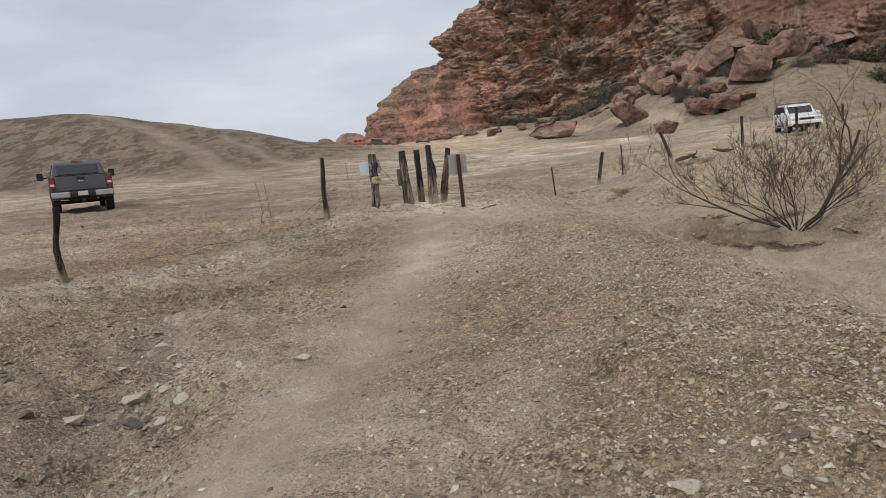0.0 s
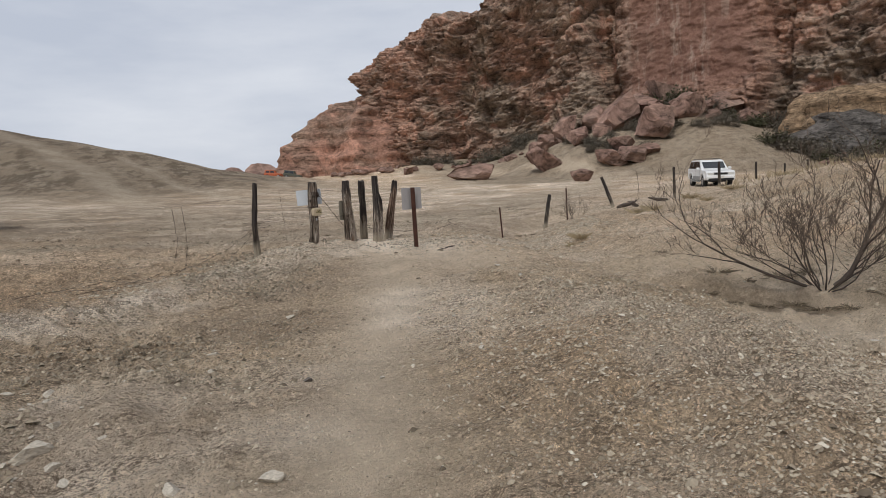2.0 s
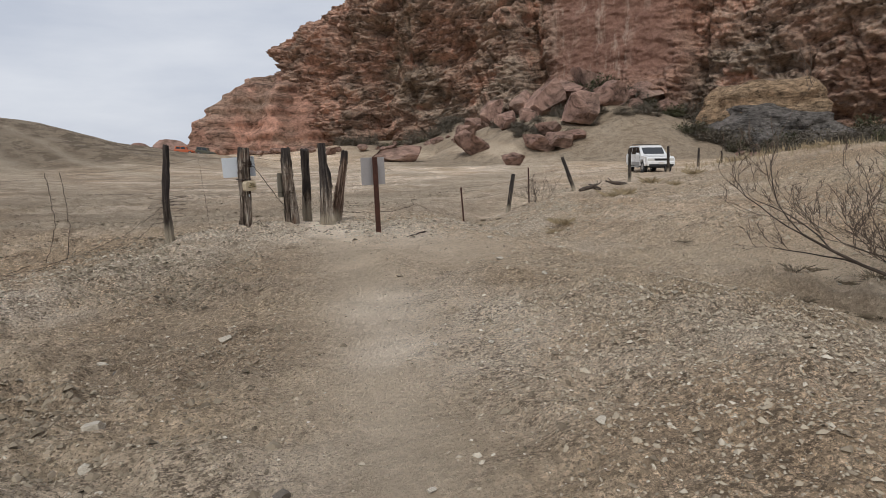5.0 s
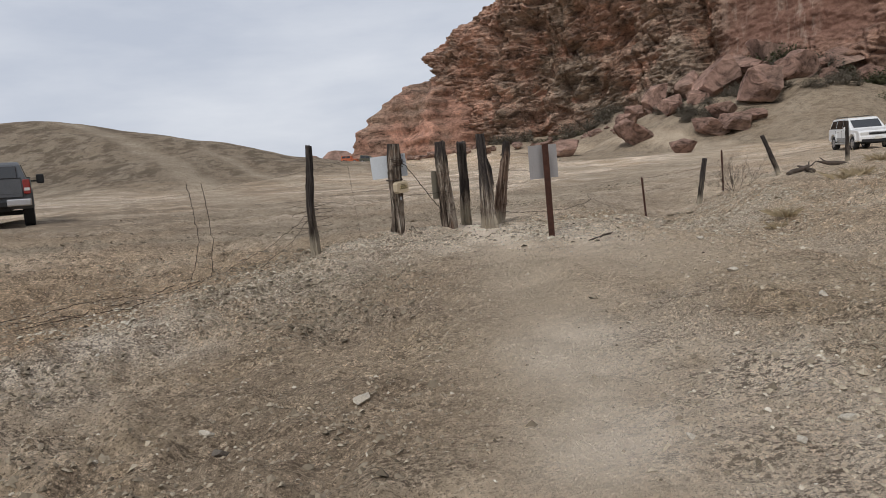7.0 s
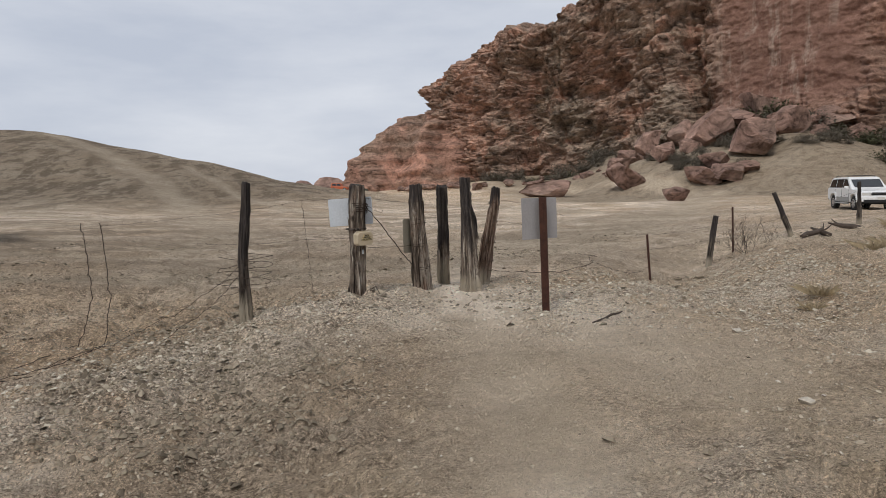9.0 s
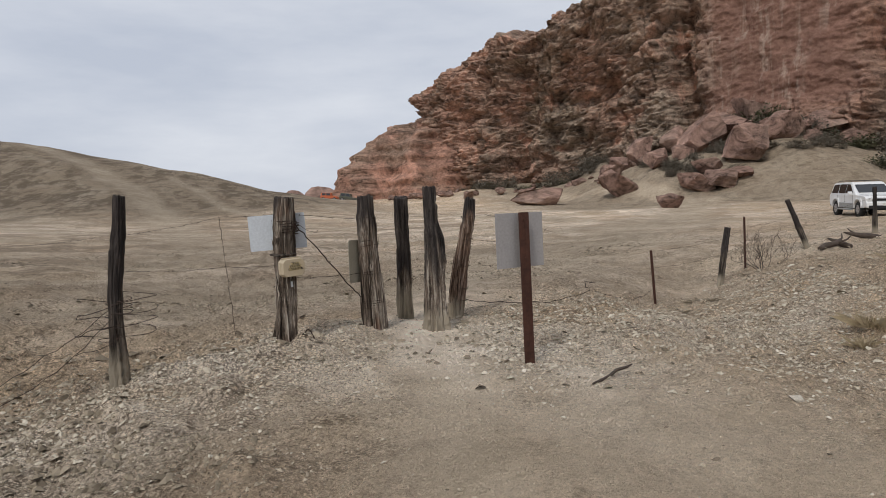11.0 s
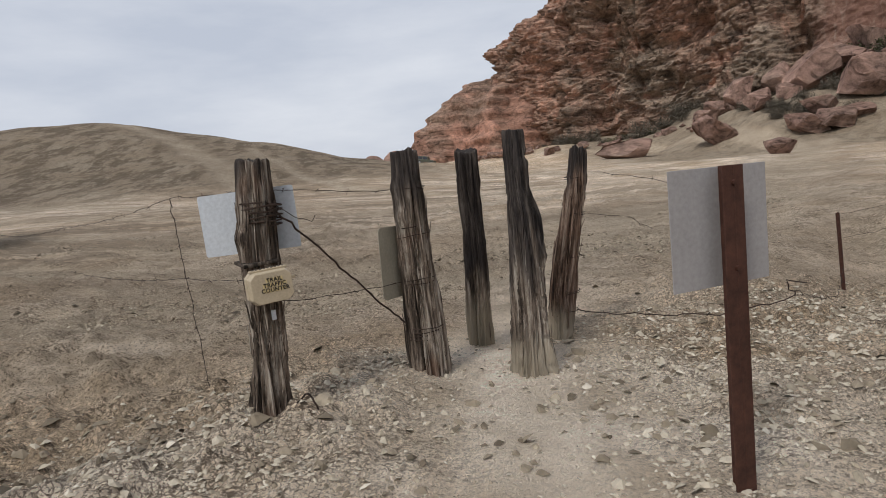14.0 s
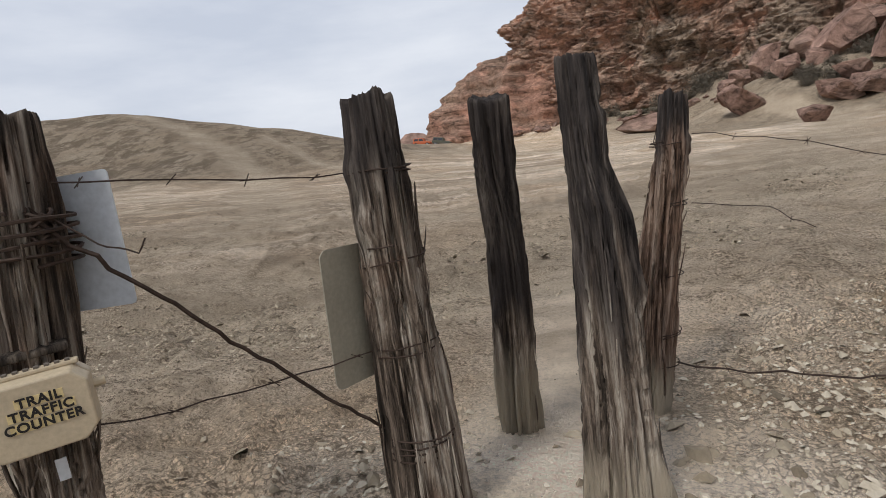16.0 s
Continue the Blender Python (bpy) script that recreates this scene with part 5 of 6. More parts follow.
def bare_bush(name, x, y, height, limbs, seed, label, lean=None, thick=0.018, side_limb=False, depth=4):
    """A leafless bush: limbs that fork again and again, trunk and twigs apart."""
    z = float(land(np.array([x]), np.array([y]))[0])
    rng = random.Random(seed)
    root = thing(name, pose(x, y, z), label, "bush", "bare bushes")
    thick_bm, thin_bm = bmesh.new(), bmesh.new()

    def grow(p, d, length, r, level):
        pts, rad = [p], [r]
        n = 5
        for i in range(n):
            d = (d + Vector((rng.gauss(0, 0.17), rng.gauss(0, 0.17), rng.gauss(0.04, 0.10)))).normalized()
            p = p + d * length / n
            pts.append(p)
            rad.append(r * (1 - 0.5 * (i + 1) / n))
        add_tube(thick_bm if level <= 1 else thin_bm, pts, rad, 6 if level <= 1 else 4, False)
        if level >= depth:
            return
        for i in range(rng.choice((3, 3, 4)) if level < 3 else rng.choice((1, 2))):
            k = rng.randint(1 if level else 2, n)
            side = Vector((rng.gauss(0, 1), rng.gauss(0, 1), rng.gauss(0.55, 0.6))).normalized()
            grow(pts[k], (d * 1.0 + side * 0.75).normalized(), length * rng.uniform(0.42, 0.68), max(0.0028, rad[k] * 0.64), level + 1)

    for k in range(limbs):
        a = 2 * math.pi * (k + rng.random() * 0.6) / limbs
        up = rng.uniform(0.65, 1.5)
        d = Vector((math.cos(a) * 1.05, math.sin(a) * 1.05, up)).normalized()
        grow(Vector((0.05 * math.cos(a), 0.05 * math.sin(a), -0.05)), d, height * rng.uniform(0.42, 0.62), thick * rng.uniform(0.32, 0.58), 0)
    if side_limb:
        grow(Vector((0.02, 0, -0.05)), Vector((0.75, -0.35, 0.62)).normalized(), height * 0.85, thick * 1.5, 0)
        grow(Vector((0.0, 0, -0.05)), Vector((-0.85, 0.1, 0.62)).normalized(), height * 0.8, thick, 0)
    part("trunk", thick_bm, TWIG_DARK, root, "dark bark limbs", True)
    part("crown", thin_bm, TWIG, root, "thin pale brown twigs", True)
    return root


bare_bush("bare_bush", 4.42, 8.05, 1.78, 17, 31, "large leafless desert bush with spreading thin twigs", None, 0.021, True, 5)
bare_bush("bare_bush", 5.75, 20.25, 1.05, 7, 47, "small leafless bush beside a steel fence post", None, 0.014, False, 3)
bare_bush("bare_bush", 8.4, 7.4, 1.3, 6, 51, "leafless thorny bush on the gravel bank", None, 0.016, False, 3)
bare_bush("bare_bush", 13.2, 14.2, 1.1, 6, 57, "leafless thorny bush on the gravel bank", None, 0.014, False, 3)


def tuft_mesh(seed, mat, blades=150, spread=0.5, up=1.0):
    rng = np.random.default_rng(seed)
    bm = bmesh.new()
    for _ in range(blades):
        a, r = rng.uniform(0, 6.283), rng.uniform(0, 0.3) * spread
        b = Vector((r * math.cos(a), r * math.sin(a), -0.02))
        out = Vector((math.cos(a), math.sin(a), 0)) * rng.uniform(0.05, 0.5) * spread
        h_ = rng.uniform(0.3, 1.0) * up
        side = Vector((-math.sin(a), math.cos(a), 0)) * rng.uniform(0.004, 0.009)
        m_ = b + out * 0.35 + Vector((0, 0, h_ * 0.6))
        t_ = b + out + Vector((rng.normal(0, 0.04), rng.normal(0, 0.04), h_ * rng.uniform(0.7, 1.0)))
        v = [bm.verts.new(p) for p in (b - side, b + side, m_ + side * 0.7, t_, m_ - side * 0.7)]
        bm.faces.new(v)
    me = bpy.data.meshes.new("tuft")
    bm.to_mesh(me)
    bm.free()
    me.materials.append(mat)
    return me


TUFTS = [tuft_mesh(800 + k, STRAW, 170, 1.0, 0.7) for k in range(3)]
TUFTS_DARK = [tuft_mesh(810 + k, STRAW_DARK, 150, 1.1, 0.5) for k in range(2)]
GRASS_AT = ((4.25, 15.5, 0.55), (3.95, 15.2, 0.4), (6.97, 18.2, 0.7), (7.6, 18.6, 0.6), (11.6, 23.6, 0.8), (13.2, 23.1, 0.7), (12.6, 22.6, 0.6), (16.8, 25.5, 0.8), (17.8, 22.6, 0.7), (19.5, 23.5, 0.7), (10.4, 20.5, 0.5))
for k, (x, y, s_) in enumerate(GRASS_AT):
    ob = new("grass_tuft", TUFTS[k % 3])
    ob.matrix_world = Matrix.Translation((x, y, ground_z(x, y))) @ Matrix.Rotation(k * 2.1, 4, "Z") @ Matrix.Diagonal((s_, s_, s_ * 0.55, 1))
    tagged(ob, "dry straw-coloured grass tuft on sandy ground", "grass tuft", "grass tufts")
DARK_AT = ((3.72, 18.45, 0.45), (3.15, 17.9, 0.3), (6.2, 19.7, 0.35), (4.33, 11.75, 0.25), (4.1, 9.1, 0.4), (4.45, 8.9, 0.45), (3.85, 9.3, 0.35), (4.8, 8.75, 0.4), (4.9, 7.6, 0.35), (5.3, 19.9, 0.3), (3.45, 8.82, 0.3), (3.7, 8.66, 0.34), (3.95, 8.40, 0.34), (4.12, 8.12, 0.36), (4.25, 7.92, 0.36), (4.5, 7.74, 0.32))
for k, (x, y, s_) in enumerate(DARK_AT):
    ob = new("grass_tuft", TUFTS_DARK[k % 2])
    ob.matrix_world = Matrix.Translation((x, y, ground_z(x, y))) @ Matrix.Rotation(k * 1.3, 4, "Z") @ Matrix.Diagonal((s_ * 1.2, s_ * 1.2, s_ * 0.4, 1))
    tagged(ob, "dark matted dead grass clump in the wash", "grass tuft", "grass tufts")
far_straw = bmesh.new()
rng_g = np.random.default_rng(9)
for _ in range(2600):
    x = rng_g.uniform(15, 46)
    y = 0.55 * x + 15 + rng_g.normal(0, 2.6)
    z = float(land(np.array([x]), np.array([y]))[0])
    s_ = rng_g.uniform(0.15, 0.5)
    a = rng_g.uniform(0, 6.28)
    c_, n_ = math.cos(a) * 0.02, math.sin(a) * 0.02
    far_straw.faces.new([far_straw.verts.new(p) for p in ((x - c_, y - n_, z - 0.05), (x + c_, y + n_, z - 0.05), (x + rng_g.normal(0, 0.12), y + rng_g.normal(0, 0.12), z + s_))])
tagged(part("dry_grass", far_straw, STRAW), "belt of dry yellow grass along the bank", "grass", kind="stuff")

# fallen stick by the sign post, driftwood by the fence
stick = new("stick")
stick.matrix_world = Matrix.Translation((0.53, 13.25, ground_z(0.53, 13.25)))
bm = add_tube(bmesh.new(), [(0, 0, 0.012), (0.08, 0.05, 0.022), (0.17, 0.15, 0.02), (0.25, 0.24, 0.035), (0.36, 0.33, 0.03), (0.40, 0.33, 0.05)], [0.006, 0.011, 0.012, 0.013, 0.010, 0.004], 7)
part("branch", bm, TWIG_DARK, stick)
bm = add_tube(bmesh.new(), [(0.25, 0.24, 0.035), (0.33, 0.25, 0.05), (0.37, 0.29, 0.045)], [0.008, 0.006, 0.003], 6)
part("fork", bm, TWIG_DARK, stick)
tagged(stick, "dark forked dead stick lying beside the path", "stick")
for k, (x, y, s_) in enumerate(((8.3, 22.0, 1.0), (8.7, 22.3, 0.7), (10.6, 24.2, 0.8))):
    log = new("driftwood")
    log.matrix_world = Matrix.Translation((x, y, float(land(np.array([x]), np.array([y]))[0]))) @ Matrix.Rotation(0.5 + k, 4, "Z")
    bm = add_tube(bmesh.new(), [(-0.5 * s_, 0, 0.05), (-0.2 * s_, 0.05, 0.09), (0.15 * s_, 0.0, 0.12), (0.5 * s_, 0.08, 0.2)], [0.05, 0.07, 0.06, 0.02], 8)
    part("trunk", bm, TWIG_DARK, log)
    bm = add_tube(bmesh.new(), [(0.1 * s_, 0, 0.12), (0.3 * s_, -0.15, 0.2), (0.42 * s_, -0.2, 0.3)], [0.03, 0.02, 0.01], 6)
    part("snag", bm, TWIG_DARK, log)
    tagged(log, "weathered dark driftwood lying by the fence", "driftwood", "driftwood")


# ---- loose stones ----
STONE_AT = ((-3.08, 4.38, 0.17, 0), (-2.70, 4.50, 0.16, 1), (-2.33, 4.59, 0.18, 0), (-3.04, 5.74, 0.26, 0), (-1.42, 4.95, 0.15, 0), (-1.94, 4.93, 0.14, 0), (-2.50, 4.75, 0.12, 0), (-2.62, 4.95, 0.12, 0), (-2.85, 4.85, 0.20, 0), (-2.42, 4.42, 0.15, 0), (-2.68, 5.35, 0.10, 0), (-2.80, 5.5, 0.10, 0), (-2.2, 4.2, 0.10, 0), (-3.3, 4.2, 0.12, 1))
STONE_ON = ((-2.35, 7.66, 0.16, 0), (-2.27, 7.24, 0.09, 0), (-1.80, 9.24, 0.12, 0), (-2.50, 8.88, 0.10, 1), (-1.38, 6.67, 0.08, 1), (0.07, 6.56, 0.07, 0), (-0.77, 6.46, 0.05, 0), (-2.68, 9.14, 0.09, 0), (0.29, 8.15, 0.06, 0), (-0.3, 8.26, 0.05, 0), (-2.73, 7.03, 0.10, 0), (0.75, 2.2, 0.12, 0), (1.3, 2.4, 0.09, 1))
stone_meshes = [boulder_mesh("stone", 900 + k, STONE, 8, 3) for k in range(4)] + [boulder_mesh("stone", 905, STONE_DARK, 8, 3)]
for k, (x, y, s_, d_) in enumerate(STONE_AT + STONE_ON):
    ob = new("stone", stone_meshes[4] if d_ else stone_meshes[k % 4])
    ob.matrix_world = Matrix.Translation((x, y, ground_z(x, y) - 0.06 * s_)) @ Matrix.Rotation(k * 2.4, 4, "Z") @ Matrix.Diagonal((s_, s_ * 0.75, s_ * 0.48, 1))
    tagged(ob, "dark loose stone in the stony gully" if d_ else "pale loose stone lying on the dry earth", "stone", "loose stones")
rng_l = random.Random(15)
for k in range(150):
    if k < 70:
        y = rng_l.uniform(3.2, 6.8)
        x = np.interp(y, (3, 5, 7), (-2.3, -2.75, -3.5)) + rng_l.gauss(0, 0.28)
    else:
        x, y = rng_l.uniform(-4.2, 4.0), rng_l.uniform(1.0, 13.0)
        if abs(x - float(path_x(y))) < 0.5:
            continue
    s_ = min(0.11, 0.035 * math.exp(rng_l.gauss(0, 0.5)))
    ob = new("stone", stone_meshes[k % 4])
    ob.matrix_world = Matrix.Translation((x, y, ground_z(x, y) - 0.1 * s_)) @ Matrix.Rotation(k * 2.4, 4, "Z") @ Matrix.Diagonal((s_, s_ * 0.8, s_ * 0.5, 1))
    tagged(ob, "small pale stone lying on the dry earth", "stone", "loose stones")


def litter(name, n, where, size, flat, mat, seed, label):
    """Very many small grains in one mesh."""
    rng = np.random.default_rng(seed)
    x, y, keep = where(rng, n)
    x, y = x[keep], y[keep]
    n = len(x)
    z = land(x, y) + fine(x, y)
    s = np.clip(size * np.exp(rng.normal(0, 0.45, n)), size * 0.4, size * 3.2)
    unit = np.array([(1, 0, 0), (0.3, 0.9, 0.15), (-0.8, 0.5, -0.1), (-0.7, -0.6, 0.1), (0.4, -0.85, 0), (0.15, 0.1, 0.75), (-0.25, -0.1, 0.7)])
    tri = np.array([(0, 1, 5), (1, 6, 5), (1, 2, 6), (2, 3, 6), (3, 4, 6), (4, 5, 6), (4, 0, 5)])
    jig = unit[None] * (1 + rng.normal(0, 0.22, (n, 7, 3)))
    a = rng.uniform(0, 2 * math.pi, n)
    tilt = rng.normal(0, 0.30, (n, 2))
    ca, sa = np.cos(a)[:, None], np.sin(a)[:, None]
    px = jig[..., 0] * ca - 0.75 * jig[..., 1] * sa
    py = jig[..., 0] * sa + 0.75 * jig[..., 1] * ca
    pz = jig[..., 2] * flat + px * tilt[:, :1] + py * tilt[:, 1:]
    v = np.stack([x[:, None] + 0.5 * s[:, None] * px, y[:, None] + 0.5 * s[:, None] * py, z[:, None] + 0.5 * s[:, None] * pz], -1)
    f = (tri[None] + 7 * np.arange(n)[:, None, None]).reshape(-1, 3)
    ob = new(name, mesh_from(name, v.reshape(-1, 3), f, mat, False))
    return tagged(ob, label, name.replace("_", " "), kind="stuff")


def in_wash(x, y):
    cx = np.interp(y, (2, 6, 9, 14), (4.6, 3.75, 4.2, 3.5))
    return np.exp(-((x - cx) / 0.75) ** 2) * ramp(4.5, 6, y) * (1 - ramp(8.6, 9.4, y))


def gravel_at(rng, n):
    y = -0.6 + 19 * rng.uniform(0, 1, n) ** 1.25
    x = rng.uniform(-5.5, 5.5, n)
    d = np.maximum(np.exp(-0.5 * ((x - path_x(y)) / 0.5) ** 2), trodden(x, y))
    dens = (0.35 + 0.65 * ramp(-0.5, 0.5, fbm(x * 0.8, y * 0.8, 0, 3, 91))) * (1 - 0.88 * d) * (1 - 0.95 * in_wash(x, y))
    return x, y, rng.uniform(0, 1, n) < dens


def mound_at(rng, n):
    x, y = rng.normal(1.9, 1.3, n), rng.uniform(0.6, 9, n)
    d = np.exp(-0.5 * ((x - path_x(y)) / 0.6) ** 2)
    return x, y, (rng.uniform(0, 1, n) < (1 - d) * (1 - 0.95 * in_wash(x, y))) & (x < 4.6)


def mud_at(rng, n):
    x, y = rng.uniform(-5, 5.5, n), rng.uniform(11, 20, n)
    edge = np.interp(x, (-5, -2.8, -1.8, -0.9, 0.2, 2, 5), (10.2, 13.0, 14.0, 15.4, 14.4, 15.6, 17.0))
    band = np.exp(-0.5 * ((y - edge - 0.4) / np.where(x > 0.1, 1.6, 0.75)) ** 2)
    d = np.maximum(np.exp(-0.5 * ((x - path_x(y)) / 0.42) ** 2), trodden(x, y))
    heap = np.exp(-0.5 * ((x - 0.17) ** 2 + (y - 13.8) ** 2) / 0.12)
    return x, y, rng.uniform(0, 1, n) < np.maximum(band * (1 - 0.95 * d), heap)


litter("gravel", 70000, gravel_at, 0.019, 0.75, PEBBLE, 1001, "fine gravel and earth crumbs strewn over dry ground")
litter("gravel", 44000, mound_at, 0.018, 0.7, PEBBLE, 1002, "coarse angular gravel covering a low mound")
litter("mud_flakes", 60000, mud_at, 0.028, 0.6, MUD_CHIP, 1003, "pale curled flakes of dried cracked mud")


def clods_at(rng, n):
    x, y = rng.normal(-2.9, 1.2, n), rng.uniform(2.5, 14, n)
    d = np.exp(-0.5 * ((x - path_x(y)) / 0.7) ** 2)
    return x, y, (rng.uniform(0, 1, n) < (1 - d) * ramp(-0.4, 0.3, fbm(x * 0.9, y * 0.9, 0, 3, 97)))


def bank_at(rng, n):
    x, y = rng.uniform(4.8, 15, n), rng.uniform(3, 24, n)
    return x, y, rng.uniform(0, 1, n) < 0.3 + 0.7 * ramp(-0.4, 0.4, fbm(x * 0.5, y * 0.5, 0, 3, 93))


def plain_at(rng, n):
    x, y = rng.uniform(-12, 6, n), rng.uniform(14, 30, n)
    return x, y, rng.uniform(0, 1, n) < ramp(0.0, 0.5, fbm(x * 0.25, y * 0.9, 0, 3, 95))


litter("earth_clods", 30000, clods_at, 0.030, 0.8, CLOD, 1004, "dark crumbly clods of trampled earth")
litter("gravel", 34000, bank_at, 0.036, 0.7, PEBBLE, 1005, "scattered shaly gravel on a low bank")
litter("earth_clods", 16000, plain_at, 0.045, 0.6, CLOD, 1006, "rows of dark clods along tyre ruts")


# ---- vehicles ----
TYRE = speckled("tyre_rubber", (0.018, 0.018, 0.018), 0.85, 0.3, 30)
RIM = speckled("alloy_rim", (0.42, 0.42, 0.43), 0.35, 0.1, 10, 0.8)
GREY_PAINT = speckled("dusty_grey_paint", (0.105, 0.11, 0.118), 0.38, 0.12, 3, 0.3, 0.5)
WHITE_PAINT = speckled("white_paint", (0.74, 0.74, 0.73), 0.35, 0.05, 3, 0.0, 0.5)
SILVER_TRIM = speckled("grey_cladding", (0.30, 0.30, 0.29), 0.5, 0.1, 6)
BLACK_TRIM = speckled("black_trim", (0.016, 0.016, 0.017), 0.55, 0.2, 10)
DARK_GLASS = speckled("tinted_glass", (0.012, 0.014, 0.016), 0.06, 0.1, 4, 0.0, 0.9)
CHROME = speckled("dull_chrome", (0.50, 0.50, 0.51), 0.28, 0.06, 6, 0.9)
RED_LAMP = speckled("red_lamp", (0.24, 0.018, 0.014), 0.2, 0.1, 20, 0.0, 0.6)
CLEAR_LAMP = speckled("clear_lamp", (0.66, 0.66, 0.64), 0.12, 0.06, 20, 0.2, 0.6)
PLATE = speckled("number_plate", (0.62, 0.60, 0.56), 0.5, 0.06, 20)


def arch(cx, r, z, n=9):
    return [(cx + r * math.cos(radians(a)), z + r * math.sin(radians(a))) for a in np.linspace(0, 180, n)]


def wheel(parent, x, y, r, width):
    bm = add_disc(bmesh.new(), (0, 0, 0), r, width, 28, 0.03)
    t = part("tyre", bm, TYRE, parent, "black tyre", True)
    t.matrix_local = Matrix.Translation((x, y, r))
    bm = add_disc(bmesh.new(), (0, 0, 0), r * 0.60, width + 0.01, 24, 0.012)
    part("rim", bm, RIM, t, "grey alloy rim")
    bm = bmesh.new()
    for k in range(6):
        a = k * math.pi / 3
        for s in (1, -1):
            add_box(bm, (r * 0.42 * math.cos(a), s * (width / 2 + 0.008), r * 0.42 * math.sin(a)), (r * 0.12, 0.006, r * 0.16), 0, Matrix.Rotation(-a, 4, "Y"))
    tagged(part("rim_holes", bm, BLACK_TRIM, t, "dark openings of the rim"), kind="stuff")
    return t


def side_panes(parent, panes, y, lean, mat, name="side_window"):
    """Window panes on both flanks, from side outlines."""
    for sgn in (1, -1):
        for outline in panes:
            bm = bmesh.new()
            a = [bm.verts.new((x, sgn * (y - lean * (z - outline[0][1])), z)) for x, z in outline]
            b = [bm.verts.new((x, sgn * (y - lean * (z - outline[0][1]) - 0.02), z)) for x, z in outline]
            n = len(outline)
            for i in range(n):
                bm.faces.new((a[i], a[(i + 1) % n], b[(i + 1) % n], b[i]))
            bm.faces.new(a)
            bm.faces.new(b[::-1])
            bmesh.ops.recalc_face_normals(bm, faces=bm.faces[:])
            part(name, bm, mat, parent, "dark tinted glass")


def pickup(m):
    v = thing("pickup_truck", m, "dusty grey crew-cab pickup truck parked on the flat", "pickup truck")
    low = [(2.90, 0.62)] + [(2.45, 0.55)] + arch(1.92, 0.47, 0.50) + [(-1.28, 0.52)] + arch(-1.78, 0.47, 0.50) + [(-2.30, 0.60), (-2.62, 0.62)]
    outline = [(-2.62, 1.02), (-0.95, 1.02), (-0.95, 1.30), (1.10, 1.34), (2.60, 1.24), (2.86, 1.12), (2.92, 0.85)] + low
    part("body", a_prism(outline, -0.97, 0.97, 0.03), GREY_PAINT, v, smooth=False)
    for s in (1, -1):
        part("bed_side", a_box((-1.82, s * 0.955, 1.17), (1.80, 0.09, 0.40), 0.02), GREY_PAINT, v)
        part("rear_fender", a_prism([(-1.22, 0.75), (-1.22, 1.05), (-2.34, 1.05), (-2.34, 0.75)] + arch(-1.78, 0.5, 0.52)[::-1], s * 0.93, s * 1.02, 0.012), GREY_PAINT, v)
        part("bed_rail", a_box((-1.82, s * 0.955, 1.375), (1.80, 0.105, 0.025), 0.006), BLACK_TRIM, v, "black plastic bed rail cap")
    gate = part("tailgate", a_box((-2.70, 0, 1.10), (0.08, 1.58, 0.52), 0.02), GREY_PAINT, v)
    part("gate_cap", a_box((-2.70, 0, 1.372), (0.10, 1.58, 0.028), 0.008), BLACK_TRIM, gate, "black top cap")
    part("gate_handle", a_box((-2.748, 0, 1.255), (0.03, 0.26, 0.085), 0.012), BLACK_TRIM, gate, "black handle bezel")
    part("badge", a_box((-2.745, 0, 1.155), (0.012, 0.17, 0.055), 0.012), CHROME, gate, "plain chrome badge")
    part("gate_crease", a_box((-2.743, 0, 0.955), (0.012, 1.50, 0.02), 0.004), GREY_PAINT, gate)
    cab = part("cab", a_prism([(-0.93, 1.28), (-0.80, 1.82), (-0.62, 1.91), (0.55, 1.93), (0.75, 1.88), (1.35, 1.32)], -0.93, 0.93, 0.035, (1.93, 0.80)), GREY_PAINT, v)
    part("rear_window", a_box((-0.875, 0, 1.60), (0.02, 1.34, 0.36), 0.01, Matrix.Rotation(radians(13), 4, "Y")), DARK_GLASS, cab, "dark rear window")
    part("windscreen", a_box((1.07, 0, 1.61), (0.02, 1.36, 0.66), 0.01, Matrix.Rotation(radians(-46), 4, "Y")), DARK_GLASS, cab, "dark windscreen")
    side_panes(cab, [[(-0.72, 1.38), (-0.62, 1.82), (-0.02, 1.84), (-0.02, 1.38)], [(0.06, 1.38), (0.06, 1.84), (0.60, 1.82), (1.08, 1.40)]], 0.93, 0.28, DARK_GLASS)
    part("third_lamp", a_box((-0.70, 0, 1.91), (0.05, 0.34, 0.03), 0.006), RED_LAMP, cab, "high red brake lamp")
    for s in (1, -1):
        lamp = part("tail_lamp", a_box((-2.70, s * 0.895, 1.13), (0.10, 0.17, 0.40), 0.02), RED_LAMP, v, "tall red tail lamp")
        part("reverse_lens", a_box((-2.754, s * 0.895, 1.06), (0.008, 0.13, 0.08), 0.002), CLEAR_LAMP, lamp, "pale reversing lens")
        part("bumper_corner", a_box((-2.86, s * 0.68, 0.70), (0.16, 0.58, 0.20), 0.035), CHROME, v, "dull chrome bumper corner")
        part("head_lamp", a_box((2.86, s * 0.74, 1.02), (0.12, 0.36, 0.22), 0.03), CLEAR_LAMP, v)
        arm = part("mirror_arm", a_box((0.98, s * 1.10, 1.36), (0.06, 0.30, 0.05), 0.01), BLACK_TRIM, v)
        part("mirror", a_box((0.98, s * 1.27, 1.42), (0.10, 0.22, 0.30), 0.03), BLACK_TRIM, arm, "large black towing mirror")
        for x in (1.92, -1.78):
            wheel(v, x, s * 0.86, 0.41, 0.27)
    part("bumper_step", a_box((-2.87, 0, 0.66), (0.15, 0.80, 0.14), 0.02), BLACK_TRIM, v, "black bumper step")
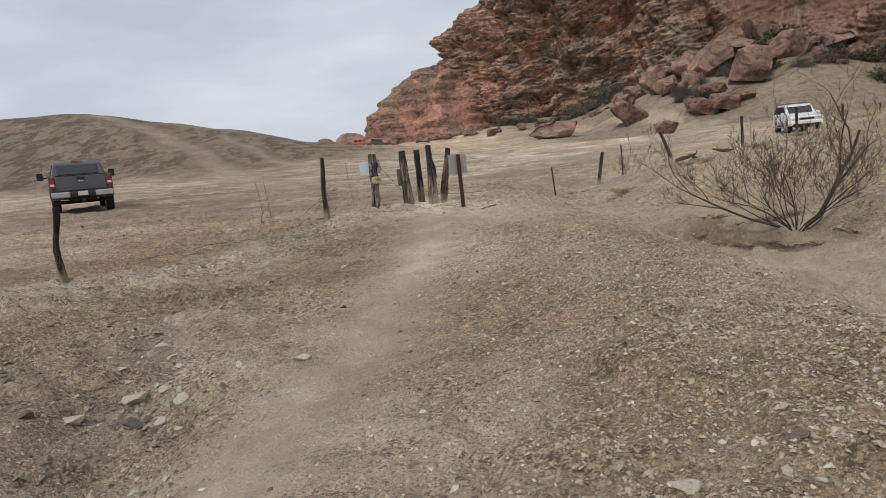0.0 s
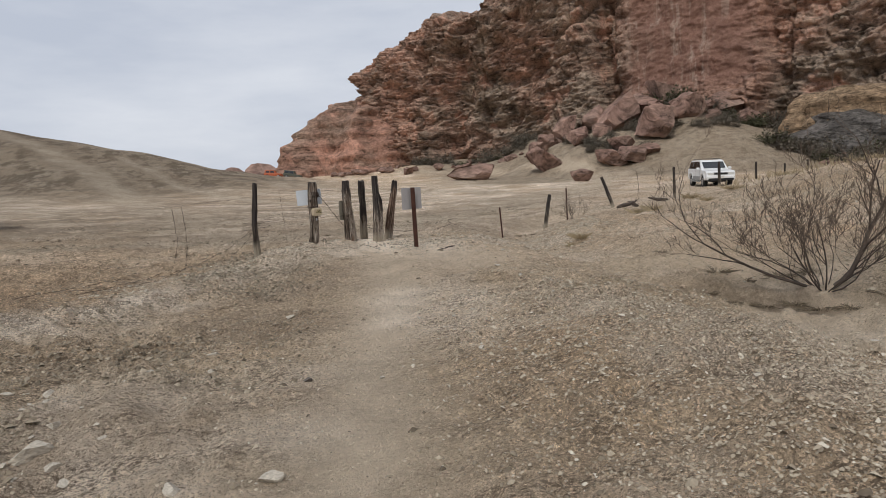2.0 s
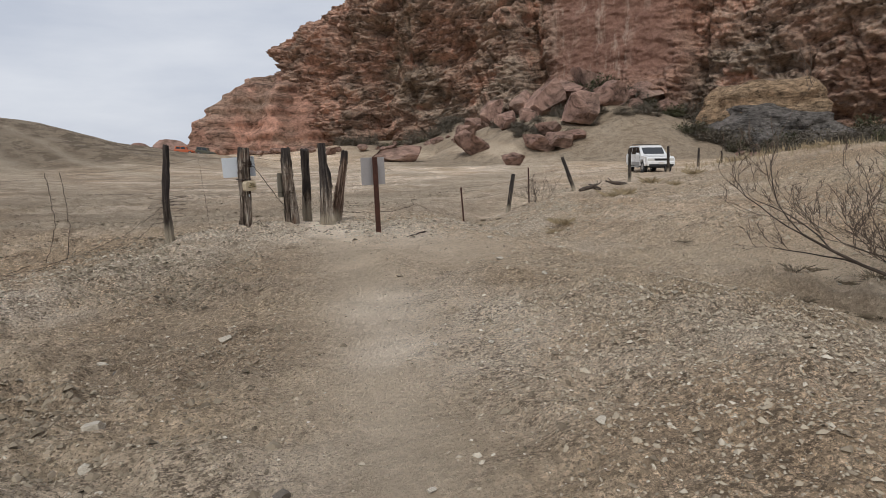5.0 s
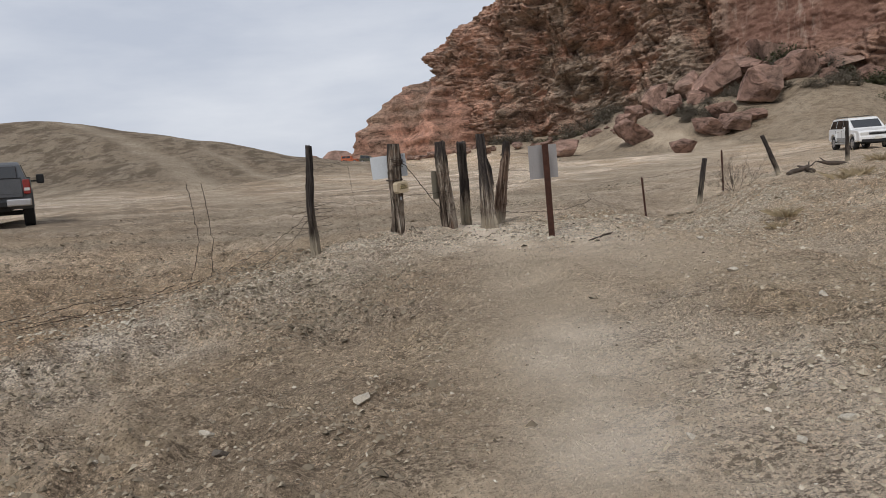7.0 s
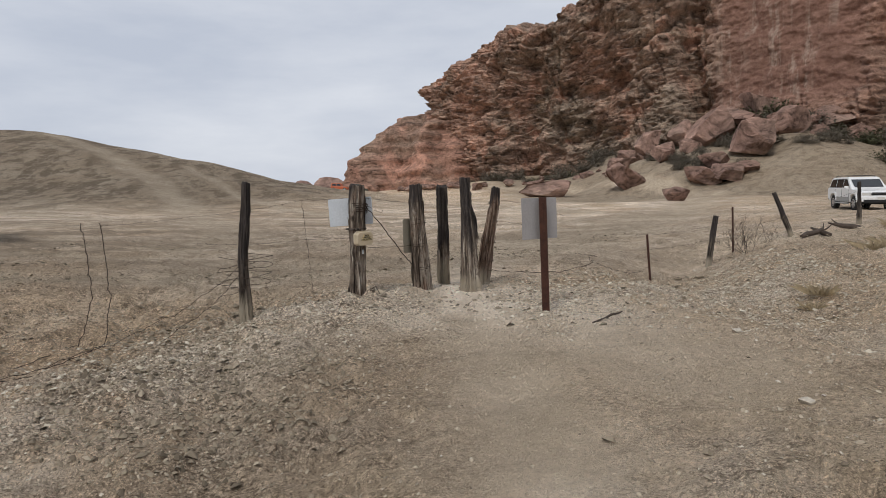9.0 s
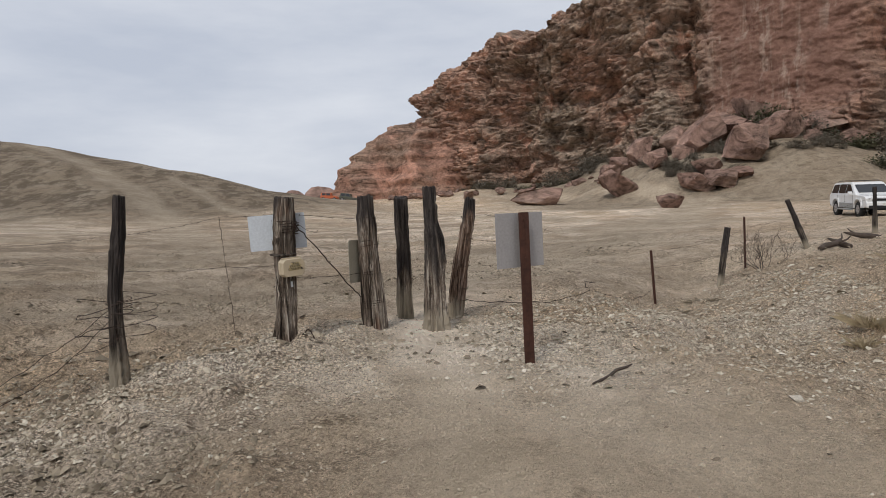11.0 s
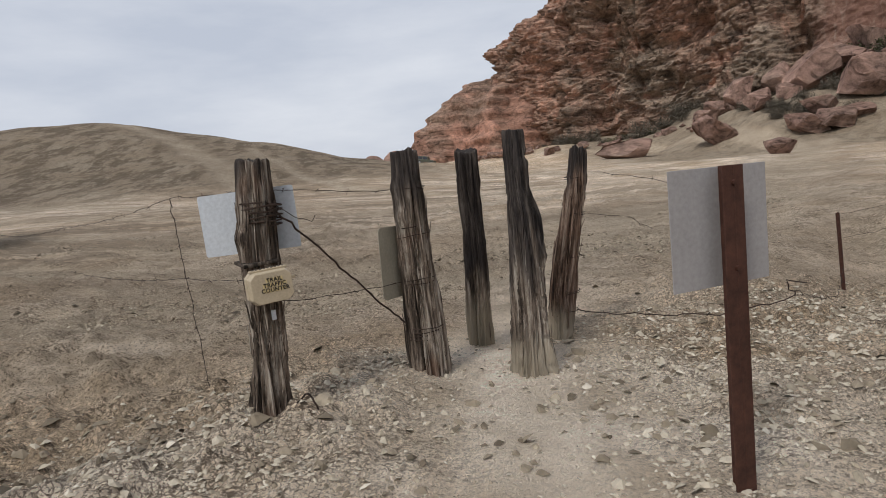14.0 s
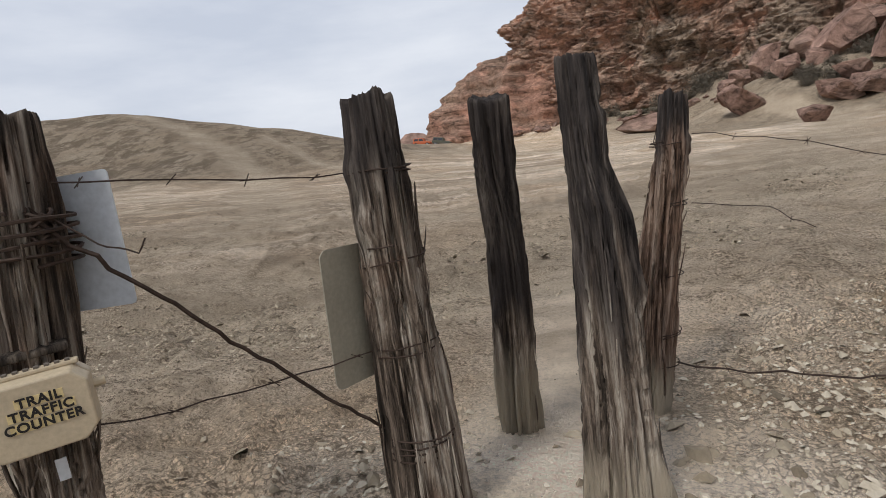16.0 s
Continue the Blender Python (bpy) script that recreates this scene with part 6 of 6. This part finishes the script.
    part("number_plate", a_box((-2.95, 0, 0.72), (0.01, 0.31, 0.15), 0.003), PLATE, v)
    part("hitch", a_box((-2.82, 0, 0.48), (0.22, 0.12, 0.10), 0.015), BLACK_TRIM, v)
    part("underbody", a_box((0, 0, 0.55), (4.9, 0.9, 0.20), 0.03), BLACK_TRIM, v)
    bm = add_tube(bmesh.new(), [(-1.78, -0.8, 0.41), (-1.78, 0.8, 0.41)], 0.07, 10)
    part("rear_axle", bm, BLACK_TRIM, v)
    part("grille", a_box((2.93, 0, 0.98), (0.04, 1.05, 0.34), 0.02), BLACK_TRIM, v)
    return v


def wagon(m):
    v = thing("suv", m, "white four-door SUV with grey lower cladding parked by the fence", "car")
    low = [(2.10, 0.50)] + arch(1.36, 0.41, 0.44) + [(0.9, 0.42), (-0.88, 0.42)] + arch(-1.34, 0.41, 0.44) + [(-1.9, 0.48)]
    outline = [(-2.22, 0.60), (-2.24, 1.02), (-2.16, 1.12), (0.95, 1.10), (2.02, 1.02), (2.20, 0.92), (2.24, 0.62)] + low
    part("body", a_prism(outline, -0.85, 0.85, 0.035), WHITE_PAINT, v)
    cab = part("cabin", a_prism([(-2.16, 1.08), (-2.00, 1.60), (-1.86, 1.69), (0.05, 1.71), (0.25, 1.66), (1.02, 1.08)], -0.83, 0.83, 0.04, (1.71, 0.84)), WHITE_PAINT, v)
    part("windscreen", a_box((0.655, 0, 1.385), (0.02, 1.30, 0.64), 0.01, Matrix.Rotation(radians(-53), 4, "Y")), DARK_GLASS, cab, "dark windscreen")
    part("rear_window", a_box((-2.10, 0, 1.37), (0.02, 1.20, 0.40), 0.01, Matrix.Rotation(radians(17), 4, "Y")), DARK_GLASS, cab, "dark rear window")
    side_panes(cab, [[(-1.98, 1.16), (-1.84, 1.58), (-1.18, 1.60), (-1.18, 1.16)], [(-1.08, 1.16), (-1.08, 1.60), (-0.26, 1.61), (-0.26, 1.16)], [(-0.18, 1.16), (-0.18, 1.61), (0.14, 1.59), (0.70, 1.16)]], 0.835, 0.22, DARK_GLASS)
    for s in (1, -1):
        part("cladding", a_box((0.02, s * 0.86, 0.56), (1.75, 0.04, 0.24), 0.012), SILVER_TRIM, v, "grey lower door cladding")
        part("step_bar", add_tube(bmesh.new(), [(-0.9, s * 0.92, 0.36), (0.92, s * 0.92, 0.36)], 0.04, 8), SILVER_TRIM, v)
        part("flare", a_prism([(0.90, 0.56), (0.98, 0.90), (1.74, 0.90), (1.84, 0.56)] + arch(1.36, 0.42, 0.44)[::1], s * 0.83, s * 0.90, 0.01), WHITE_PAINT, v)
        part("flare", a_prism([(-1.80, 0.56), (-1.72, 0.90), (-0.96, 0.90), (-0.88, 0.56)] + arch(-1.34, 0.42, 0.44)[::1], s * 0.83, s * 0.90, 0.01), WHITE_PAINT, v)
        part("head_lamp", a_box((2.17, s * 0.60, 0.85), (0.12, 0.38, 0.17), 0.03), CLEAR_LAMP, v)
        part("fog_lamp", a_box((2.27, s * 0.60, 0.52), (0.03, 0.18, 0.09), 0.015), CLEAR_LAMP, v)
        part("tail_lamp", a_box((-2.23, s * 0.74, 0.92), (0.05, 0.16, 0.30), 0.015), RED_LAMP, v)
        part("mirror", a_box((0.72, s * 0.97, 1.17), (0.10, 0.20, 0.15), 0.03), WHITE_PAINT, v)
        part("roof_rail", add_tube(bmesh.new(), [(-1.75, s * 0.60, 1.70), (-1.70, s * 0.60, 1.77), (-0.15, s * 0.60, 1.78), (-0.05, s * 0.60, 1.71)], 0.018, 8), BLACK_TRIM, v, "black roof rail")
        for x in (-0.62, 0.28):
            part("door_handle", a_box((x - 0.12, s * 0.858, 1.02), (0.16, 0.02, 0.035), 0.008), WHITE_PAINT, v)
        for x in (-0.22, -1.12, 0.72):
            part("door_seam", a_box((x, s * 0.852, 0.80), (0.012, 0.008, 0.56)), BLACK_TRIM, v)
        for x in (1.36, -1.34):
            wheel(v, x, s * 0.74, 0.37, 0.24)
    for x in (-1.4, -0.5):
        part("roof_bar", add_tube(bmesh.new(), [(x, -0.60, 1.775), (x, 0.60, 1.775)], 0.015, 8), BLACK_TRIM, v, "black roof bar")
    part("grille", a_box((2.235, 0, 0.86), (0.03, 0.80, 0.14), 0.015), BLACK_TRIM, v, "black grille")
    part("grille_bar", a_box((2.255, 0, 0.90), (0.02, 0.82, 0.025), 0.006), CHROME, v)
    part("front_bumper", a_box((2.20, 0, 0.60), (0.20, 1.68, 0.26), 0.05), WHITE_PAINT, v)
    part("lower_grille", a_box((2.30, 0, 0.50), (0.02, 1.50, 0.15), 0.01), BLACK_TRIM, v, "black lower bumper")
    part("number_plate", a_box((2.315, 0, 0.63), (0.01, 0.31, 0.14), 0.003), PLATE, v)
    part("rear_bumper", a_box((-2.25, 0, 0.60), (0.14, 1.60, 0.22), 0.04), SILVER_TRIM, v)
    part("underbody", a_box((0, 0, 0.42), (3.8, 0.8, 0.18), 0.03), BLACK_TRIM, v)
    part("bonnet_seam", a_box((1.50, 0, 1.075), (1.0, 1.30, 0.02), 0.008, Matrix.Rotation(radians(4.3), 4, "Y")), WHITE_PAINT, v)
    return v


def parked(x, y, heading, scale):
    """Stands a vehicle on the land, tilted with it."""
    hx, hy = heading
    l_ = math.hypot(hx, hy)
    hx, hy = hx / l_, hy / l_
    zs = [ground_z(x + a * hx - b * hy, y + a * hy + b * hx) for a, b in ((1.6, 0), (-1.6, 0), (0, 0.8), (0, -0.8))]
    f = Vector((hx, hy, (zs[0] - zs[1]) / 3.2)).normalized()
    left = Vector((-hy, hx, (zs[2] - zs[3]) / 1.6)).normalized()
    up = f.cross(left).normalized()
    left = up.cross(f)
    m = Matrix((f, left, up)).transposed().to_4x4()
    return Matrix.Translation((x, y, sum(zs) / 4 - 0.015)) @ m @ Matrix.Scale(scale, 4)


pickup(parked(-16.7, 27.4, (-0.545, 0.838), 1.13))
wagon(parked(21.4, 38.6, (-0.265, -0.964), 0.98))


# ---- far things ----
ORANGE_PAINT = speckled("orange_paint", (0.42, 0.10, 0.035), 0.45, 0.15, 3)
OLIVE_PAINT = speckled("olive_paint", (0.075, 0.078, 0.058), 0.5, 0.15, 3)
for x, y, paint, label in ((-15.6, 140.5, OLIVE_PAINT, "dark olive off-road car parked far off by the cliff"), (-20.0, 143.5, ORANGE_PAINT, "orange off-road car parked far off by a red outcrop")):
    v = thing("offroad_car", parked(x, y, (1, -0.15), 1.0), label, "car", "far cars")
    part("body", a_prism([(-1.9, 0.5), (-1.9, 1.05), (0.6, 1.08), (1.85, 1.0), (1.95, 0.55)], -0.85, 0.85, 0.05), paint, v)
    top = part("cabin", a_prism([(-1.85, 1.05), (-1.75, 1.75), (0.25, 1.78), (0.65, 1.06)], -0.8, 0.8, 0.05, (1.78, 0.9)), paint, v)
    side_panes(top, [[(-1.6, 1.18), (-1.55, 1.62), (-0.75, 1.64), (-0.75, 1.18)], [(-0.6, 1.18), (-0.6, 1.64), (0.15, 1.64), (0.4, 1.18)]], 0.81, 0.12, DARK_GLASS)
    for wx in (-1.2, 1.25):
        for wy in (-0.75, 0.75):
            wheel(v, wx, wy, 0.40, 0.25)
for k, (x, y, w_, h_) in enumerate(((-64, 330, 16, 11), (-52, 335, 22, 13), (-40, 345, 26, 10))):
    ob = new("butte", boulder_mesh("butte", 950 + k, BOULDER_ROCK, 5, 3))
    ob.matrix_world = Matrix.Translation((x, y, -6)) @ Matrix.Diagonal((w_, w_, h_ + 16, 1))
    tagged(ob, "small distant red butte on the skyline", "butte", "distant buttes", "structure")
block = knoll("rock_block", -17.5, 152, 5.5, 4, 4.5, 3.4, DOME_ROCK, 641, 0.4, 0.5)
tagged(block, "low red rock outcrop below the dome", "rock outcrop", kind="structure")
